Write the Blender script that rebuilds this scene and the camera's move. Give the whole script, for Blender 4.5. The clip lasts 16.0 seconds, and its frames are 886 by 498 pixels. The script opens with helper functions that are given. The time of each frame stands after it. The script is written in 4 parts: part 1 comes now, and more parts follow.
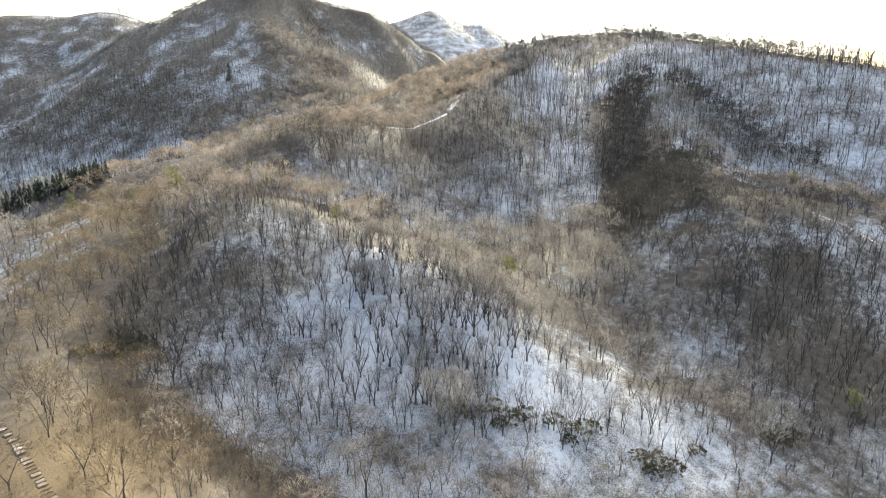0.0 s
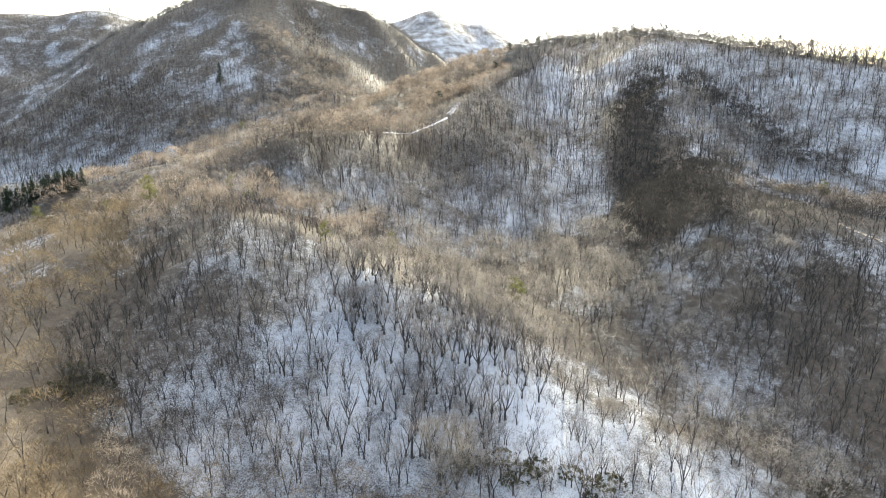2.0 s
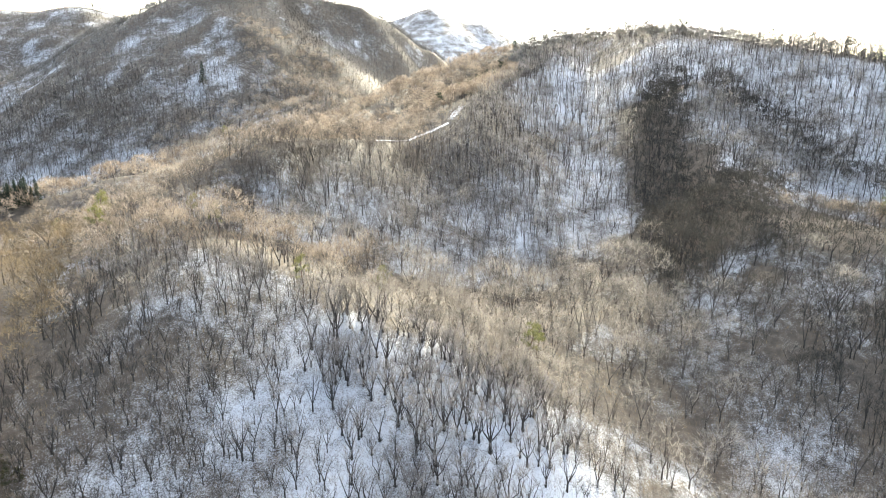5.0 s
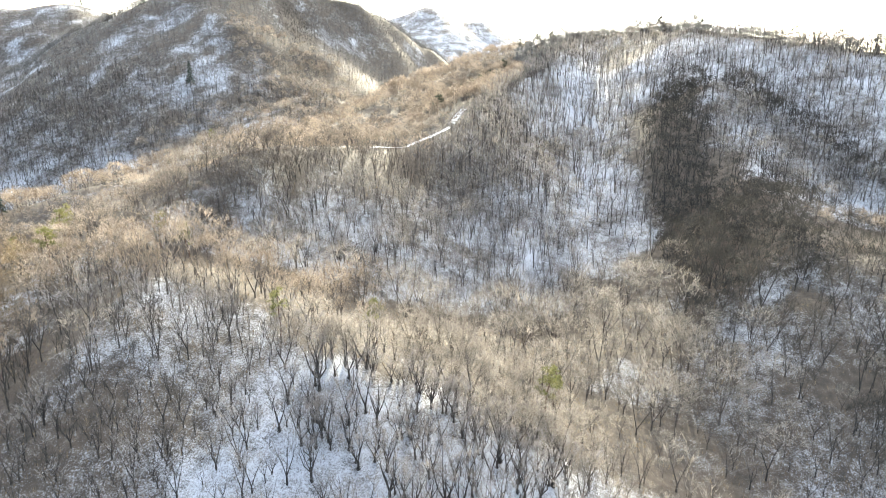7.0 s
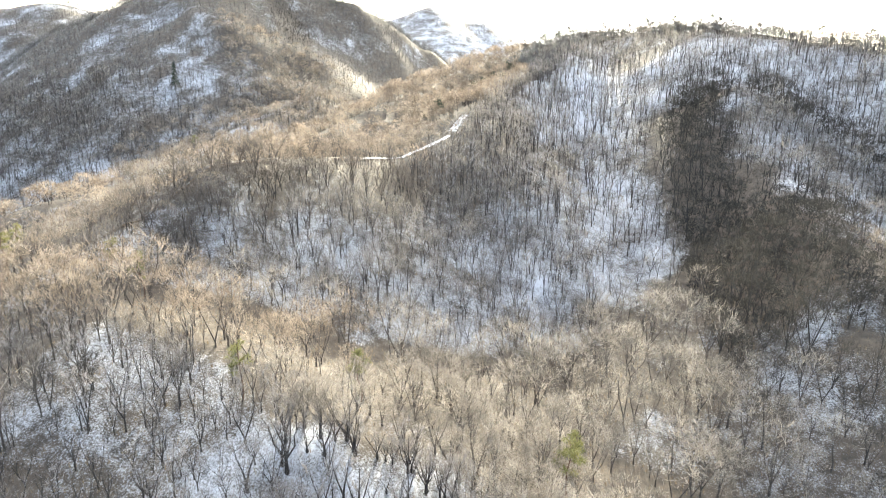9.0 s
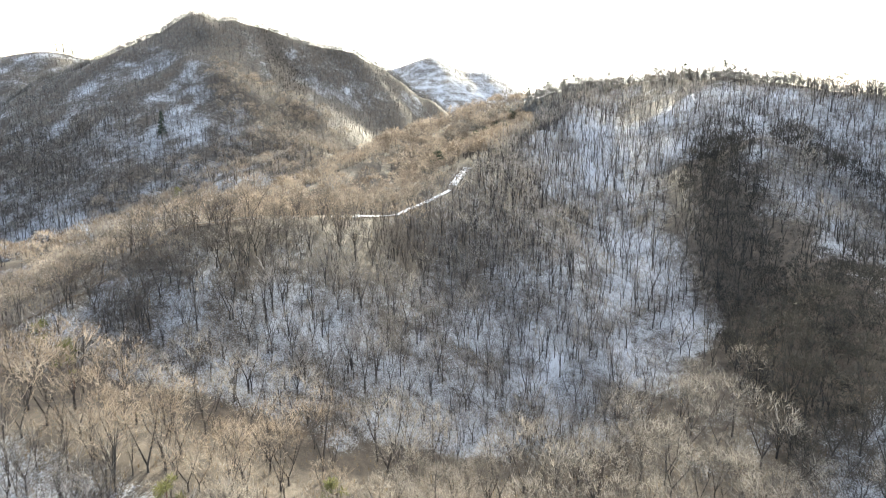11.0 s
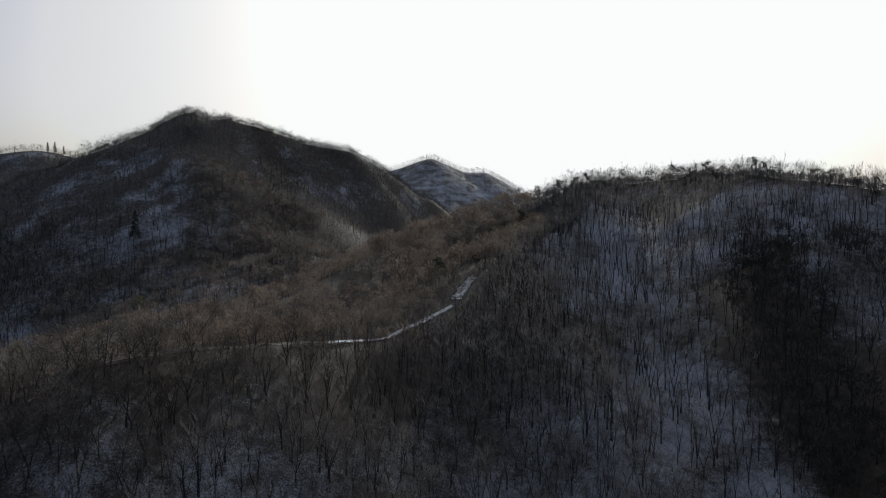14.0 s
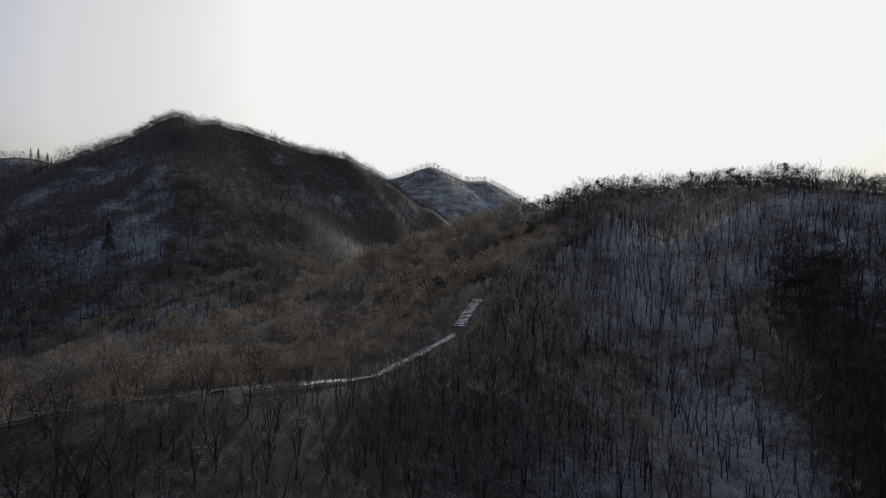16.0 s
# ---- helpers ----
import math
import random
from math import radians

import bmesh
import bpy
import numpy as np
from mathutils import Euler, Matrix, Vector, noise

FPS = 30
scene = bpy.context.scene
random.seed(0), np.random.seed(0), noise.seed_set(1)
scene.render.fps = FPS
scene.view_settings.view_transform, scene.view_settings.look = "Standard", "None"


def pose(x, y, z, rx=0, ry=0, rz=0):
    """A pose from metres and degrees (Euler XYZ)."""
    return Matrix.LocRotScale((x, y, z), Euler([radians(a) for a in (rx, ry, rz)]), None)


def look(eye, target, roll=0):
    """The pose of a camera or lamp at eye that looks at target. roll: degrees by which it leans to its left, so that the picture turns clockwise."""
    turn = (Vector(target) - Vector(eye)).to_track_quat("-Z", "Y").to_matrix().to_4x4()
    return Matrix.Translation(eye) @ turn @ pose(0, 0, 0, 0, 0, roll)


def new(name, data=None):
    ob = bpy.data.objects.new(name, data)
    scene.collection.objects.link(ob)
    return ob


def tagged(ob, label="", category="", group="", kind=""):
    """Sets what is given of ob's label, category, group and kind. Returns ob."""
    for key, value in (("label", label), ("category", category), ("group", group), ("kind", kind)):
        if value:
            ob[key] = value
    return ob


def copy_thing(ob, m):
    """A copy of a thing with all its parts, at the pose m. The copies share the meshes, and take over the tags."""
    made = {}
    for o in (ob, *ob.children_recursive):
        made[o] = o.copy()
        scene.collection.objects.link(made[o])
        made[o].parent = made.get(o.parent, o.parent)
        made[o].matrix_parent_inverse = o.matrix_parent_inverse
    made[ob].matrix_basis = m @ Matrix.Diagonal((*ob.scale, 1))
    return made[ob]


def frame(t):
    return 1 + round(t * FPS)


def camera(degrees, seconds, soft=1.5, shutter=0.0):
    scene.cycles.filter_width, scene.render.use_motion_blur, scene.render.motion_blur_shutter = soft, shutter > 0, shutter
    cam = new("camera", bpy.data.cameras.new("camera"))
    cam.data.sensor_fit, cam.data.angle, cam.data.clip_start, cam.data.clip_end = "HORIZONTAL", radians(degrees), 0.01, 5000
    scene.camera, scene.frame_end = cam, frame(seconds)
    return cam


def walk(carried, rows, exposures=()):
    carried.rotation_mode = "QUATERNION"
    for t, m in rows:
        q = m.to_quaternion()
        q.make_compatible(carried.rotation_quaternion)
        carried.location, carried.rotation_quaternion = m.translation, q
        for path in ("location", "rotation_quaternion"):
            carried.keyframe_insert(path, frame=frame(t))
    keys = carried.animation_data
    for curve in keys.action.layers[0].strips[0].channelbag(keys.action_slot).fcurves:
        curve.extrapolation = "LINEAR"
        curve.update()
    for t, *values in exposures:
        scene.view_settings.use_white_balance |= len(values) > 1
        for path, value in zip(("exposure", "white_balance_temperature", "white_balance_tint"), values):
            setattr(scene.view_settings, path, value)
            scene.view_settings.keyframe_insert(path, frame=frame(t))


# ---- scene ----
cam = camera(73.0, 16.0, 1.0, 0.35)
METRES, EYE, TILT, LEAN, TURN = 180.0, 100.0, -16.0, 0.0, 0.0
ROWS = [
    (0.0, 0.0, 0.0, 0.0, -0.0, 0.0, 0.0),
    (0.5, -0.0004, 0.0266, 0.008, -0.02, 0.03, -0.04),
    (1.0, -0.0014, 0.0534, 0.0162, -0.04, 0.05, -0.06),
    (1.5, -0.0019, 0.0801, 0.0244, -0.05, 0.06, -0.07),
    (2.0, -0.0018, 0.1068, 0.0325, -0.06, 0.07, -0.1),
    (2.5, -0.0019, 0.134, 0.041, -0.08, 0.06, -0.13),
    (3.0, -0.0024, 0.1621, 0.0494, -0.1, 0.06, -0.13),
    (3.5, -0.0032, 0.1903, 0.0578, -0.12, 0.06, -0.15),
    (4.0, -0.0039, 0.2193, 0.066, -0.14, 0.08, -0.15),
    (6.5, -0.0064, 0.3568, 0.1095, -0.14, -0.04, -0.09),
    (7.0, -0.0062, 0.3865, 0.1188, -0.13, -0.04, -0.11),
    (7.5, -0.0057, 0.4159, 0.1282, -0.12, -0.06, -0.14),
    (8.0, -0.005, 0.4449, 0.1373, -0.11, -0.07, -0.17),
    (10.5, -0.0034, 0.5976, 0.187, -0.1, 2.19, -0.23),
    (11.0, -0.0037, 0.6284, 0.1962, -0.12, 4.41, -0.28),
    (11.5, -0.0044, 0.6601, 0.2068, -0.15, 6.22, -0.39),
    (12.0, -0.004, 0.6915, 0.2179, -0.12, 7.85, -0.38),
    (12.5, -0.0048, 0.7244, 0.2289, -0.14, 9.4, -0.41),
    (13.0, -0.0052, 0.7578, 0.2382, -0.14, 10.96, -0.4),
    (13.5, -0.0054, 0.7905, 0.2486, -0.15, 12.36, -0.42),
    (14.0, -0.005, 0.8231, 0.2587, -0.13, 13.74, -0.41),
    (14.5, -0.0054, 0.8553, 0.2697, -0.14, 14.7, -0.44),
    (15.0, -0.0054, 0.888, 0.2804, -0.13, 14.71, -0.43),
    (15.5, -0.0058, 0.9204, 0.2923, -0.14, 14.64, -0.45),
    (16.0, -0.0059, 0.9524, 0.3038, -0.14, 14.6, -0.48),
]
EXPOSURES = [(t, e, k, 1 if t < 11.5 else 6) for t, e, k in ((0.0, 1.18, 7100), (4.0, 1.58, 7200), (8.0, 1.88, 7250), (10.2, 1.87, 7250), (11.0, 1.32, 7100), (12.0, -0.42, 6600), (13.0, -1.32, 6230), (14.0, -1.8, 6230), (15.0, -1.91, 6230), (16.0, -1.91, 6230))]
walk(cam, [(t, pose(0, 0, EYE, TILT, LEAN, TURN) @ pose(METRES * x, METRES * y, METRES * z, 90 + pitch, roll, yaw)) for t, x, y, z, yaw, pitch, roll in ROWS], EXPOSURES)

# ---- light ----
SUN_UP, SUN_SIDE = 25.0, 10.5          # degrees above the horizon, and to the right of straight ahead
world = bpy.data.worlds.new("sky")
scene.world = world
world.use_nodes = True
def sky_layer(altitude, air, dust):
    n = world.node_tree.nodes.new("ShaderNodeTexSky")
    n.sky_type, n.sun_disc = "NISHITA", False
    n.sun_elevation, n.sun_rotation = radians(SUN_UP), radians(SUN_SIDE)
    n.altitude, n.air_density, n.dust_density, n.ozone_density = altitude, air, dust, 1.0
    return n.outputs[0]


def blended(blend, a, b, share=1.0):
    n = world.node_tree.nodes.new("ShaderNodeMix")
    n.data_type, n.blend_type = "RGBA", blend
    n.clamp_factor, n.inputs[0].default_value = True, share
    world.node_tree.links.new(a, n.inputs[6])
    if isinstance(b, tuple):
        n.inputs[7].default_value = b
    else:
        world.node_tree.links.new(b, n.inputs[7])
    return n.outputs[2]


# clear air and a hazy layer; an added brightness cap evens out the sun's glare
both = blended("ADD", sky_layer(700, 0.7, 7.0), sky_layer(0, 0.4, 9.0))
glare_cap = (26.8, 26.0, 25.4, 1)
# the cap on the plain sky and on a brightened copy, mixed half and half
thin, thick = blended("DARKEN", both, glare_cap), blended("DARKEN", blended("MULTIPLY", both, (2.5, 2.42, 2.28, 1)), glare_cap)
world.node_tree.links.new(blended("MIX", thin, thick, 0.5), world.node_tree.nodes["Background"].inputs[0])
world.node_tree.nodes["Background"].inputs[1].default_value = 0.13
sun = new("sun", bpy.data.lights.new("sun", "SUN"))
sun.data.energy, sun.data.angle, sun.data.color = 4.4, radians(0.6), (1.0, 0.93, 0.83)
sun.matrix_world = look((0, 0, 0), (-math.sin(radians(SUN_SIDE)), -math.cos(radians(SUN_SIDE)), -math.tan(radians(SUN_UP))))


# ---- materials ----
def material(name, rough=0.8, metal=0.0):
    m = bpy.data.materials.new(name)
    m.use_nodes = True
    b = m.node_tree.nodes["Principled BSDF"]
    b.inputs["Roughness"].default_value, b.inputs["Metallic"].default_value = rough, metal
    return m, m.node_tree, b


def node(tree, kind, **inputs):
    n = tree.nodes.new(kind)
    for k, v in inputs.items():
        n.inputs[k.replace("_", " ")].default_value = v
    return n


def ramp(tree, source, *stops):
    n = tree.nodes.new("ShaderNodeValToRGB")
    e = n.color_ramp.elements
    while len(e) < len(stops):
        e.new(0.5)
    for el, (p, c) in zip(e, stops):
        el.position, el.color = p, (*c, 1) if len(c) == 3 else c
    tree.links.new(source, n.inputs[0])
    return n.outputs[0]


def mix(tree, factor, a, b, blend="MIX"):
    n = tree.nodes.new("ShaderNodeMix")
    n.data_type, n.blend_type = "RGBA", blend
    for s, v in ((0, factor), (6, a), (7, b)):
        if isinstance(v, (float, int)):
            n.inputs[s].default_value = v
        elif isinstance(v, tuple):
            n.inputs[s].default_value = (*v, 1)
        else:
            tree.links.new(v, n.inputs[s])
    return n.outputs[2]


def sums(tree, op, a, b, clamp=False):
    n = tree.nodes.new("ShaderNodeMath")
    n.operation, n.use_clamp = op, clamp
    for s, v in ((0, a), (1, b)):
        if isinstance(v, (float, int)):
            n.inputs[s].default_value = v
        else:
            tree.links.new(v, n.inputs[s])
    return n.outputs[0]


def grain(tree, scale, detail=4.0, rough=0.6):
    place = tree.nodes.new("ShaderNodeNewGeometry")
    n = node(tree, "ShaderNodeTexNoise", Scale=scale, Detail=detail, Roughness=rough)
    tree.links.new(place.outputs["Position"], n.inputs["Vector"])
    return n.outputs[0]


def relief(tree, shader, source, strength, distance):
    n = node(tree, "ShaderNodeBump", Strength=strength, Distance=distance)
    tree.links.new(source, n.inputs["Height"])
    tree.links.new(n.outputs[0], shader.inputs["Normal"])


def attribute(tree, name):
    n = tree.nodes.new("ShaderNodeAttribute")
    n.attribute_name = name
    return n.outputs["Fac"]


def make_ground():
    """Snow over leaf litter and dry grass; how much of each lies where is stored on the ground's vertices."""
    m, t, b = material("snow_and_leaf_litter", 0.75)
    broad, patch, fine = grain(t, 0.06, 3), grain(t, 0.45, 5, 0.65), grain(t, 3.4, 4, 0.75)
    litter = ramp(t, patch, (0.3, (0.042, 0.033, 0.025)), (0.55, (0.1, 0.076, 0.054)), (0.75, (0.16, 0.122, 0.086)))
    grass = ramp(t, fine, (0.3, (0.07, 0.045, 0.02)), (0.6, (0.16, 0.105, 0.045)), (0.8, (0.25, 0.175, 0.08)))
    bare = mix(t, attribute(t, "grass"), litter, grass)
    snow = ramp(t, sums(t, "ADD", sums(t, "MULTIPLY", broad, 0.5), sums(t, "MULTIPLY", grain(t, 1.3, 4, 0.7), 0.5)), (0.33, (0.45, 0.46, 0.485)), (0.5, (0.6, 0.615, 0.65)), (0.68, (0.7, 0.71, 0.735)))
    wavy = sums(t, "ADD", sums(t, "MULTIPLY", sums(t, "SUBTRACT", patch, 0.5), 0.7), sums(t, "MULTIPLY", sums(t, "SUBTRACT", fine, 0.5), 1.6))
    wavy = sums(t, "ADD", wavy, sums(t, "SUBTRACT", broad, 0.5))
    lies = sums(t, "ADD", sums(t, "SUBTRACT", attribute(t, "snow"), 0.5), sums(t, "MULTIPLY", wavy, 0.75))
    cover = ramp(t, sums(t, "ADD", lies, 0.5), (0.36, (0, 0, 0)), (0.66, (1, 1, 1)))
    t.links.new(mix(t, cover, bare, snow), b.inputs["Base Color"])
    relief(t, b, sums(t, "ADD", fine, sums(t, "MULTIPLY", cover, 0.4)), 0.7, 0.35)
    return m


def make_bark(name, dark, light):
    m, t, b = material(name, 0.85)
    t.links.new(ramp(t, grain(t, 1.4, 5), (0.3, dark), (0.7, light)), b.inputs["Base Color"])
    relief(t, b, grain(t, 14.0, 4), 0.6, 0.03)
    return m


def make_twigs(name, low, middle, high):
    """Thin twigs: the tone goes from tree to tree and from twig to twig."""
    m, t, b = material(name, 0.7)
    geo = t.nodes.new("ShaderNodeNewGeometry")
    tone = sums(t, "ADD", sums(t, "SUBTRACT", sums(t, "MULTIPLY", grain(t, 0.15, 2), 1.3), 0.275), sums(t, "MULTIPLY", geo.outputs["Random Per Island"], 0.2))
    colour = ramp(t, tone, (0.3, low), (0.52, middle), (0.78, high))
    t.links.new(colour, b.inputs["Base Color"])
    thin = t.nodes.new("ShaderNodeBsdfTranslucent")
    t.links.new(colour, thin.inputs[0])
    both = node(t, "ShaderNodeMixShader", Fac=0.3)
    t.links.new(b.outputs[0], both.inputs[1])
    t.links.new(thin.outputs[0], both.inputs[2])
    t.links.new(both.outputs[0], t.nodes["Material Output"].inputs[0])
    return m


GROUND = make_ground()
BARK = make_bark("grey_bark", (0.032, 0.027, 0.023), (0.115, 0.095, 0.079))
DARK_BARK = make_bark("dark_bark", (0.018, 0.015, 0.013), (0.062, 0.051, 0.044))
PINE_BARK = make_bark("red_pine_bark", (0.06, 0.035, 0.025), (0.16, 0.085, 0.055))
TWIGS = make_twigs("bare_twigs", (0.14, 0.124, 0.106), (0.355, 0.31, 0.26), (0.55, 0.482, 0.395))
NEEDLES = make_twigs("yellow_green_needles", (0.1, 0.1, 0.03), (0.18, 0.175, 0.058), (0.28, 0.26, 0.095))
DARK_NEEDLES = make_twigs("dark_green_needles", (0.012, 0.022, 0.012), (0.025, 0.04, 0.02), (0.05, 0.065, 0.03))
# darkest copy of the twigs; much of it stands in for shade
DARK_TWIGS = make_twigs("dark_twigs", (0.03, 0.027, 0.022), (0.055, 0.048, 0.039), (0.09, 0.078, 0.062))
GOLD_TWIGS = make_twigs("golden_twigs", (0.07, 0.052, 0.031), (0.205, 0.15, 0.087), (0.37, 0.275, 0.163))
GREY_TWIGS = make_twigs("mauve_grey_twigs", (0.173, 0.155, 0.144), (0.302, 0.273, 0.255), (0.426, 0.387, 0.358))
# warm brown twigs, warmed and lightened further for sunlight on the ridge
WARM_TWIGS = make_twigs("warm_twigs", (0.145, 0.11, 0.083), (0.37, 0.295, 0.222), (0.57, 0.465, 0.36))
# greyed twigs; on the mountain face their colour carries shade and haze
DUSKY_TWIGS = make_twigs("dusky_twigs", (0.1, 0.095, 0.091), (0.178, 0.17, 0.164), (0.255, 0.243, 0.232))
# umber copy of the twigs that carries the shade of the trail's bank
BANK_SHADE_TWIGS = make_twigs("bank_shade_twigs", (0.07, 0.058, 0.048), (0.15, 0.125, 0.104), (0.24, 0.203, 0.17))
BRUSH = make_twigs("dry_brush", (0.14, 0.095, 0.055), (0.27, 0.19, 0.105), (0.4, 0.29, 0.15))

# ---- ground ----
# crest lines: stations (x, y, z), the fall per metre on the left and on the right of the line, the rounding of the crest
RIDGES = {
    "near_spur": ([(-85, 214, 57), (-60, 201, 60), (-35, 190, 53), (-12, 180, 47), (19, 160, 31), (36, 151, 24), (63, 147, 16), (95, 138, 4)], 0.51, 0.49, 8),
    "left_spur": ([(-125, 215, 50), (-110, 190, 50), (-106, 165, 45), (-100, 130, 39), (-82, 100, 36), (-64, 80, 35), (-60, 40, 36), (-60, -60, 40)], 0.51, 0.51, 8),
    "trail_ridge": ([(3, 325, 76), (-16, 305, 75), (-40, 281, 80), (-52, 271, 80), (-63, 261, 79), (-76, 240, 68), (-92, 215, 57), (-135, 213, 48), (-190, 205, 38)], 0.67, 0.5, 3.5),
    "valley_apron": ([(-30, 208, 42), (5, 208, 37), (25, 212, 33.5), (45, 225, 33), (60, 245, 35)], 0.32, 0.32, 10),
    "face_rib": ([(70, 296, 50), (60, 320, 57), (72, 345, 63)], 0.42, 0.42, 12),
    "back_ridge": ([(11, 352, 82), (-20, 334, 77), (-42, 336, 73), (-86, 325, 69), (-125, 310, 61), (-165, 290, 53), (-215, 265, 40)], 0.52, 0.6, 10),
    "right_mountain": ([(3, 325, 77), (8, 338, 86), (15, 358, 90), (30, 388, 97), (47, 420, 106), (62, 450, 118), (80, 478, 125), (100, 500, 128), (122, 475, 127.5), (137, 428, 126), (163, 402, 122.5), (190, 378, 115), (240, 345, 106), (320, 310, 90)], 0.5, 0.6, 9),
    "west_shoulder": ([(62, 450, 117), (30, 450, 112), (15, 440, 108), (0, 422, 101), (-15, 398, 95), (-30, 370, 88), (-45, 348, 81), (-60, 336, 77), (-90, 328, 71)], 0.48, 0.55, 8),
    "dark_spur": ([(137, 425, 125), (125, 360, 99), (114, 318, 77), (112, 270, 64), (104, 242, 55), (96, 220, 45)], 0.55, 0.56, 6),
    "right_hump": ([(104, 242, 52), (133, 240, 55), (170, 228, 49), (215, 210, 38), (280, 190, 20)], 0.5, 0.5, 10),
    "left_peak_west": ([(-188, 603, 183.5), (-215, 588, 168), (-250, 570, 147), (-320, 520, 101), (-400, 470, 58)], 0.66, 0.62, 10),
    "left_peak_front": ([(-188, 603, 183), (-160, 570, 159), (-125, 530, 121), (-90, 490, 95), (-62, 455, 84)], 0.62, 0.66, 6),
    "left_peak_east": ([(-188, 603, 183), (-165, 607, 180.5), (-135, 613, 170), (-105, 624, 165), (-80, 636, 158), (-20, 668, 128), (37, 700, 91), (70, 715, 80)], 0.6, 1.05, 8),
    "west_rib": ([(-222, 566, 160), (-246, 525, 127), (-265, 492, 97), (-283, 457, 68), (-300, 430, 45)], 0.75, 0.75, 5),
    "middle_rib": ([(-170, 540, 146), (-183, 515, 130), (-207, 478, 94), (-227, 443, 60)], 0.7, 0.7, 5),
    "middle_spur": ([(-70, 470, 84), (-105, 430, 79), (-130, 405, 66), (-160, 370, 50)], 0.55, 0.52, 6),
    "far_left_ridge": ([(-200, 760, 153), (-360, 712, 166), (-480, 690, 163), (-700, 640, 130), (-1100, 560, 90)], 0.6, 0.55, 15),
    "far_peak": ([(-220, 1400, 190), (-110, 1370, 212), (-24, 1361, 236), (40, 1365, 214), (75, 1368, 212), (140, 1375, 169), (300, 1450, 100)], 0.6, 0.6, 12),
}
rng = np.random.default_rng(7)
TABLE = rng.random((256, 256))


def swell(x, y, cell, shift=0):
    """Smooth noise from 0 to 1 with bumps about one cell wide."""
    x, y = np.asarray(x, float) / cell + shift * 17.3, np.asarray(y, float) / cell + shift * 9.7
    i, j = np.floor(x).astype(int), np.floor(y).astype(int)
    u, v = x - i, y - j
    u, v = u * u * (3 - 2 * u), v * v * (3 - 2 * v)
    a, b, c, d = (TABLE[(i + p) % 256, (j + q) % 256] for p, q in ((0, 0), (1, 0), (0, 1), (1, 1)))
    return (a * (1 - u) + b * u) * (1 - v) + (c * (1 - u) + d * u) * v


def rise(x, y, stations, left, right, rounding):
    h = np.full(x.shape, -1e9)
    for (ax, ay, az), (bx, by, bz) in zip(stations, stations[1:]):
        dx, dy = bx - ax, by - ay
        s = np.clip(((x - ax) * dx + (y - ay) * dy) / (dx * dx + dy * dy), 0, 1)
        d = np.hypot(x - ax - s * dx, y - ay - s * dy)
        side = (dx * (y - ay) - dy * (x - ax)) / (math.hypot(dx, dy) * np.maximum(d, 1e-6))
        fall = right + (left - right) * (0.5 + 0.5 * np.clip(side, -1, 1))
        h = np.maximum(h, az + s * (bz - az) - fall * (np.sqrt(d * d + rounding ** 2) - rounding))
    return h


def height(x, y):
    """The ground's height: crests and the valley floor, melted into one another, with gullies and hummocks."""
    x, y = np.asarray(x, float), np.asarray(y, float)
    hs = np.array([rise(x, y, *r) for r in RIDGES.values()] + [11 - 0.1 * np.clip(x, 0, 160)])
    top = hs.max(0)
    h = top + 3.0 * np.log(np.exp((hs - top) / 3.0).sum(0))
    far = np.clip((y - 420) / 120, 0, 1)
    return h + (swell(x, y, 46) - 0.5) * (1.8 + 7 * far) + (swell(x, y, 17, 1) - 0.5) * (1.8 + 4 * far) * (y < 900) + (swell(x, y, 5.5, 2) - 0.5) * 0.6 * (y < 500)


def blob(x, y, cx, cy, rx, ry):
    return np.exp(-((x - cx) / rx) ** 2 - ((y - cy) / ry) ** 2)


def slope_y(x, y):
    return (height(x, y + 3) - height(x, y - 3)) / 6


def off_line(x, y, line):
    d = np.full(np.shape(x), 1e9)
    for (ax, ay), (bx, by) in zip(line, line[1:]):
        dx, dy = bx - ax, by - ay
        s = np.clip(((x - ax) * dx + (y - ay) * dy) / (dx * dx + dy * dy), 0, 1)
        d = np.minimum(d, np.hypot(x - ax - s * dx, y - ay - s * dy))
    return d


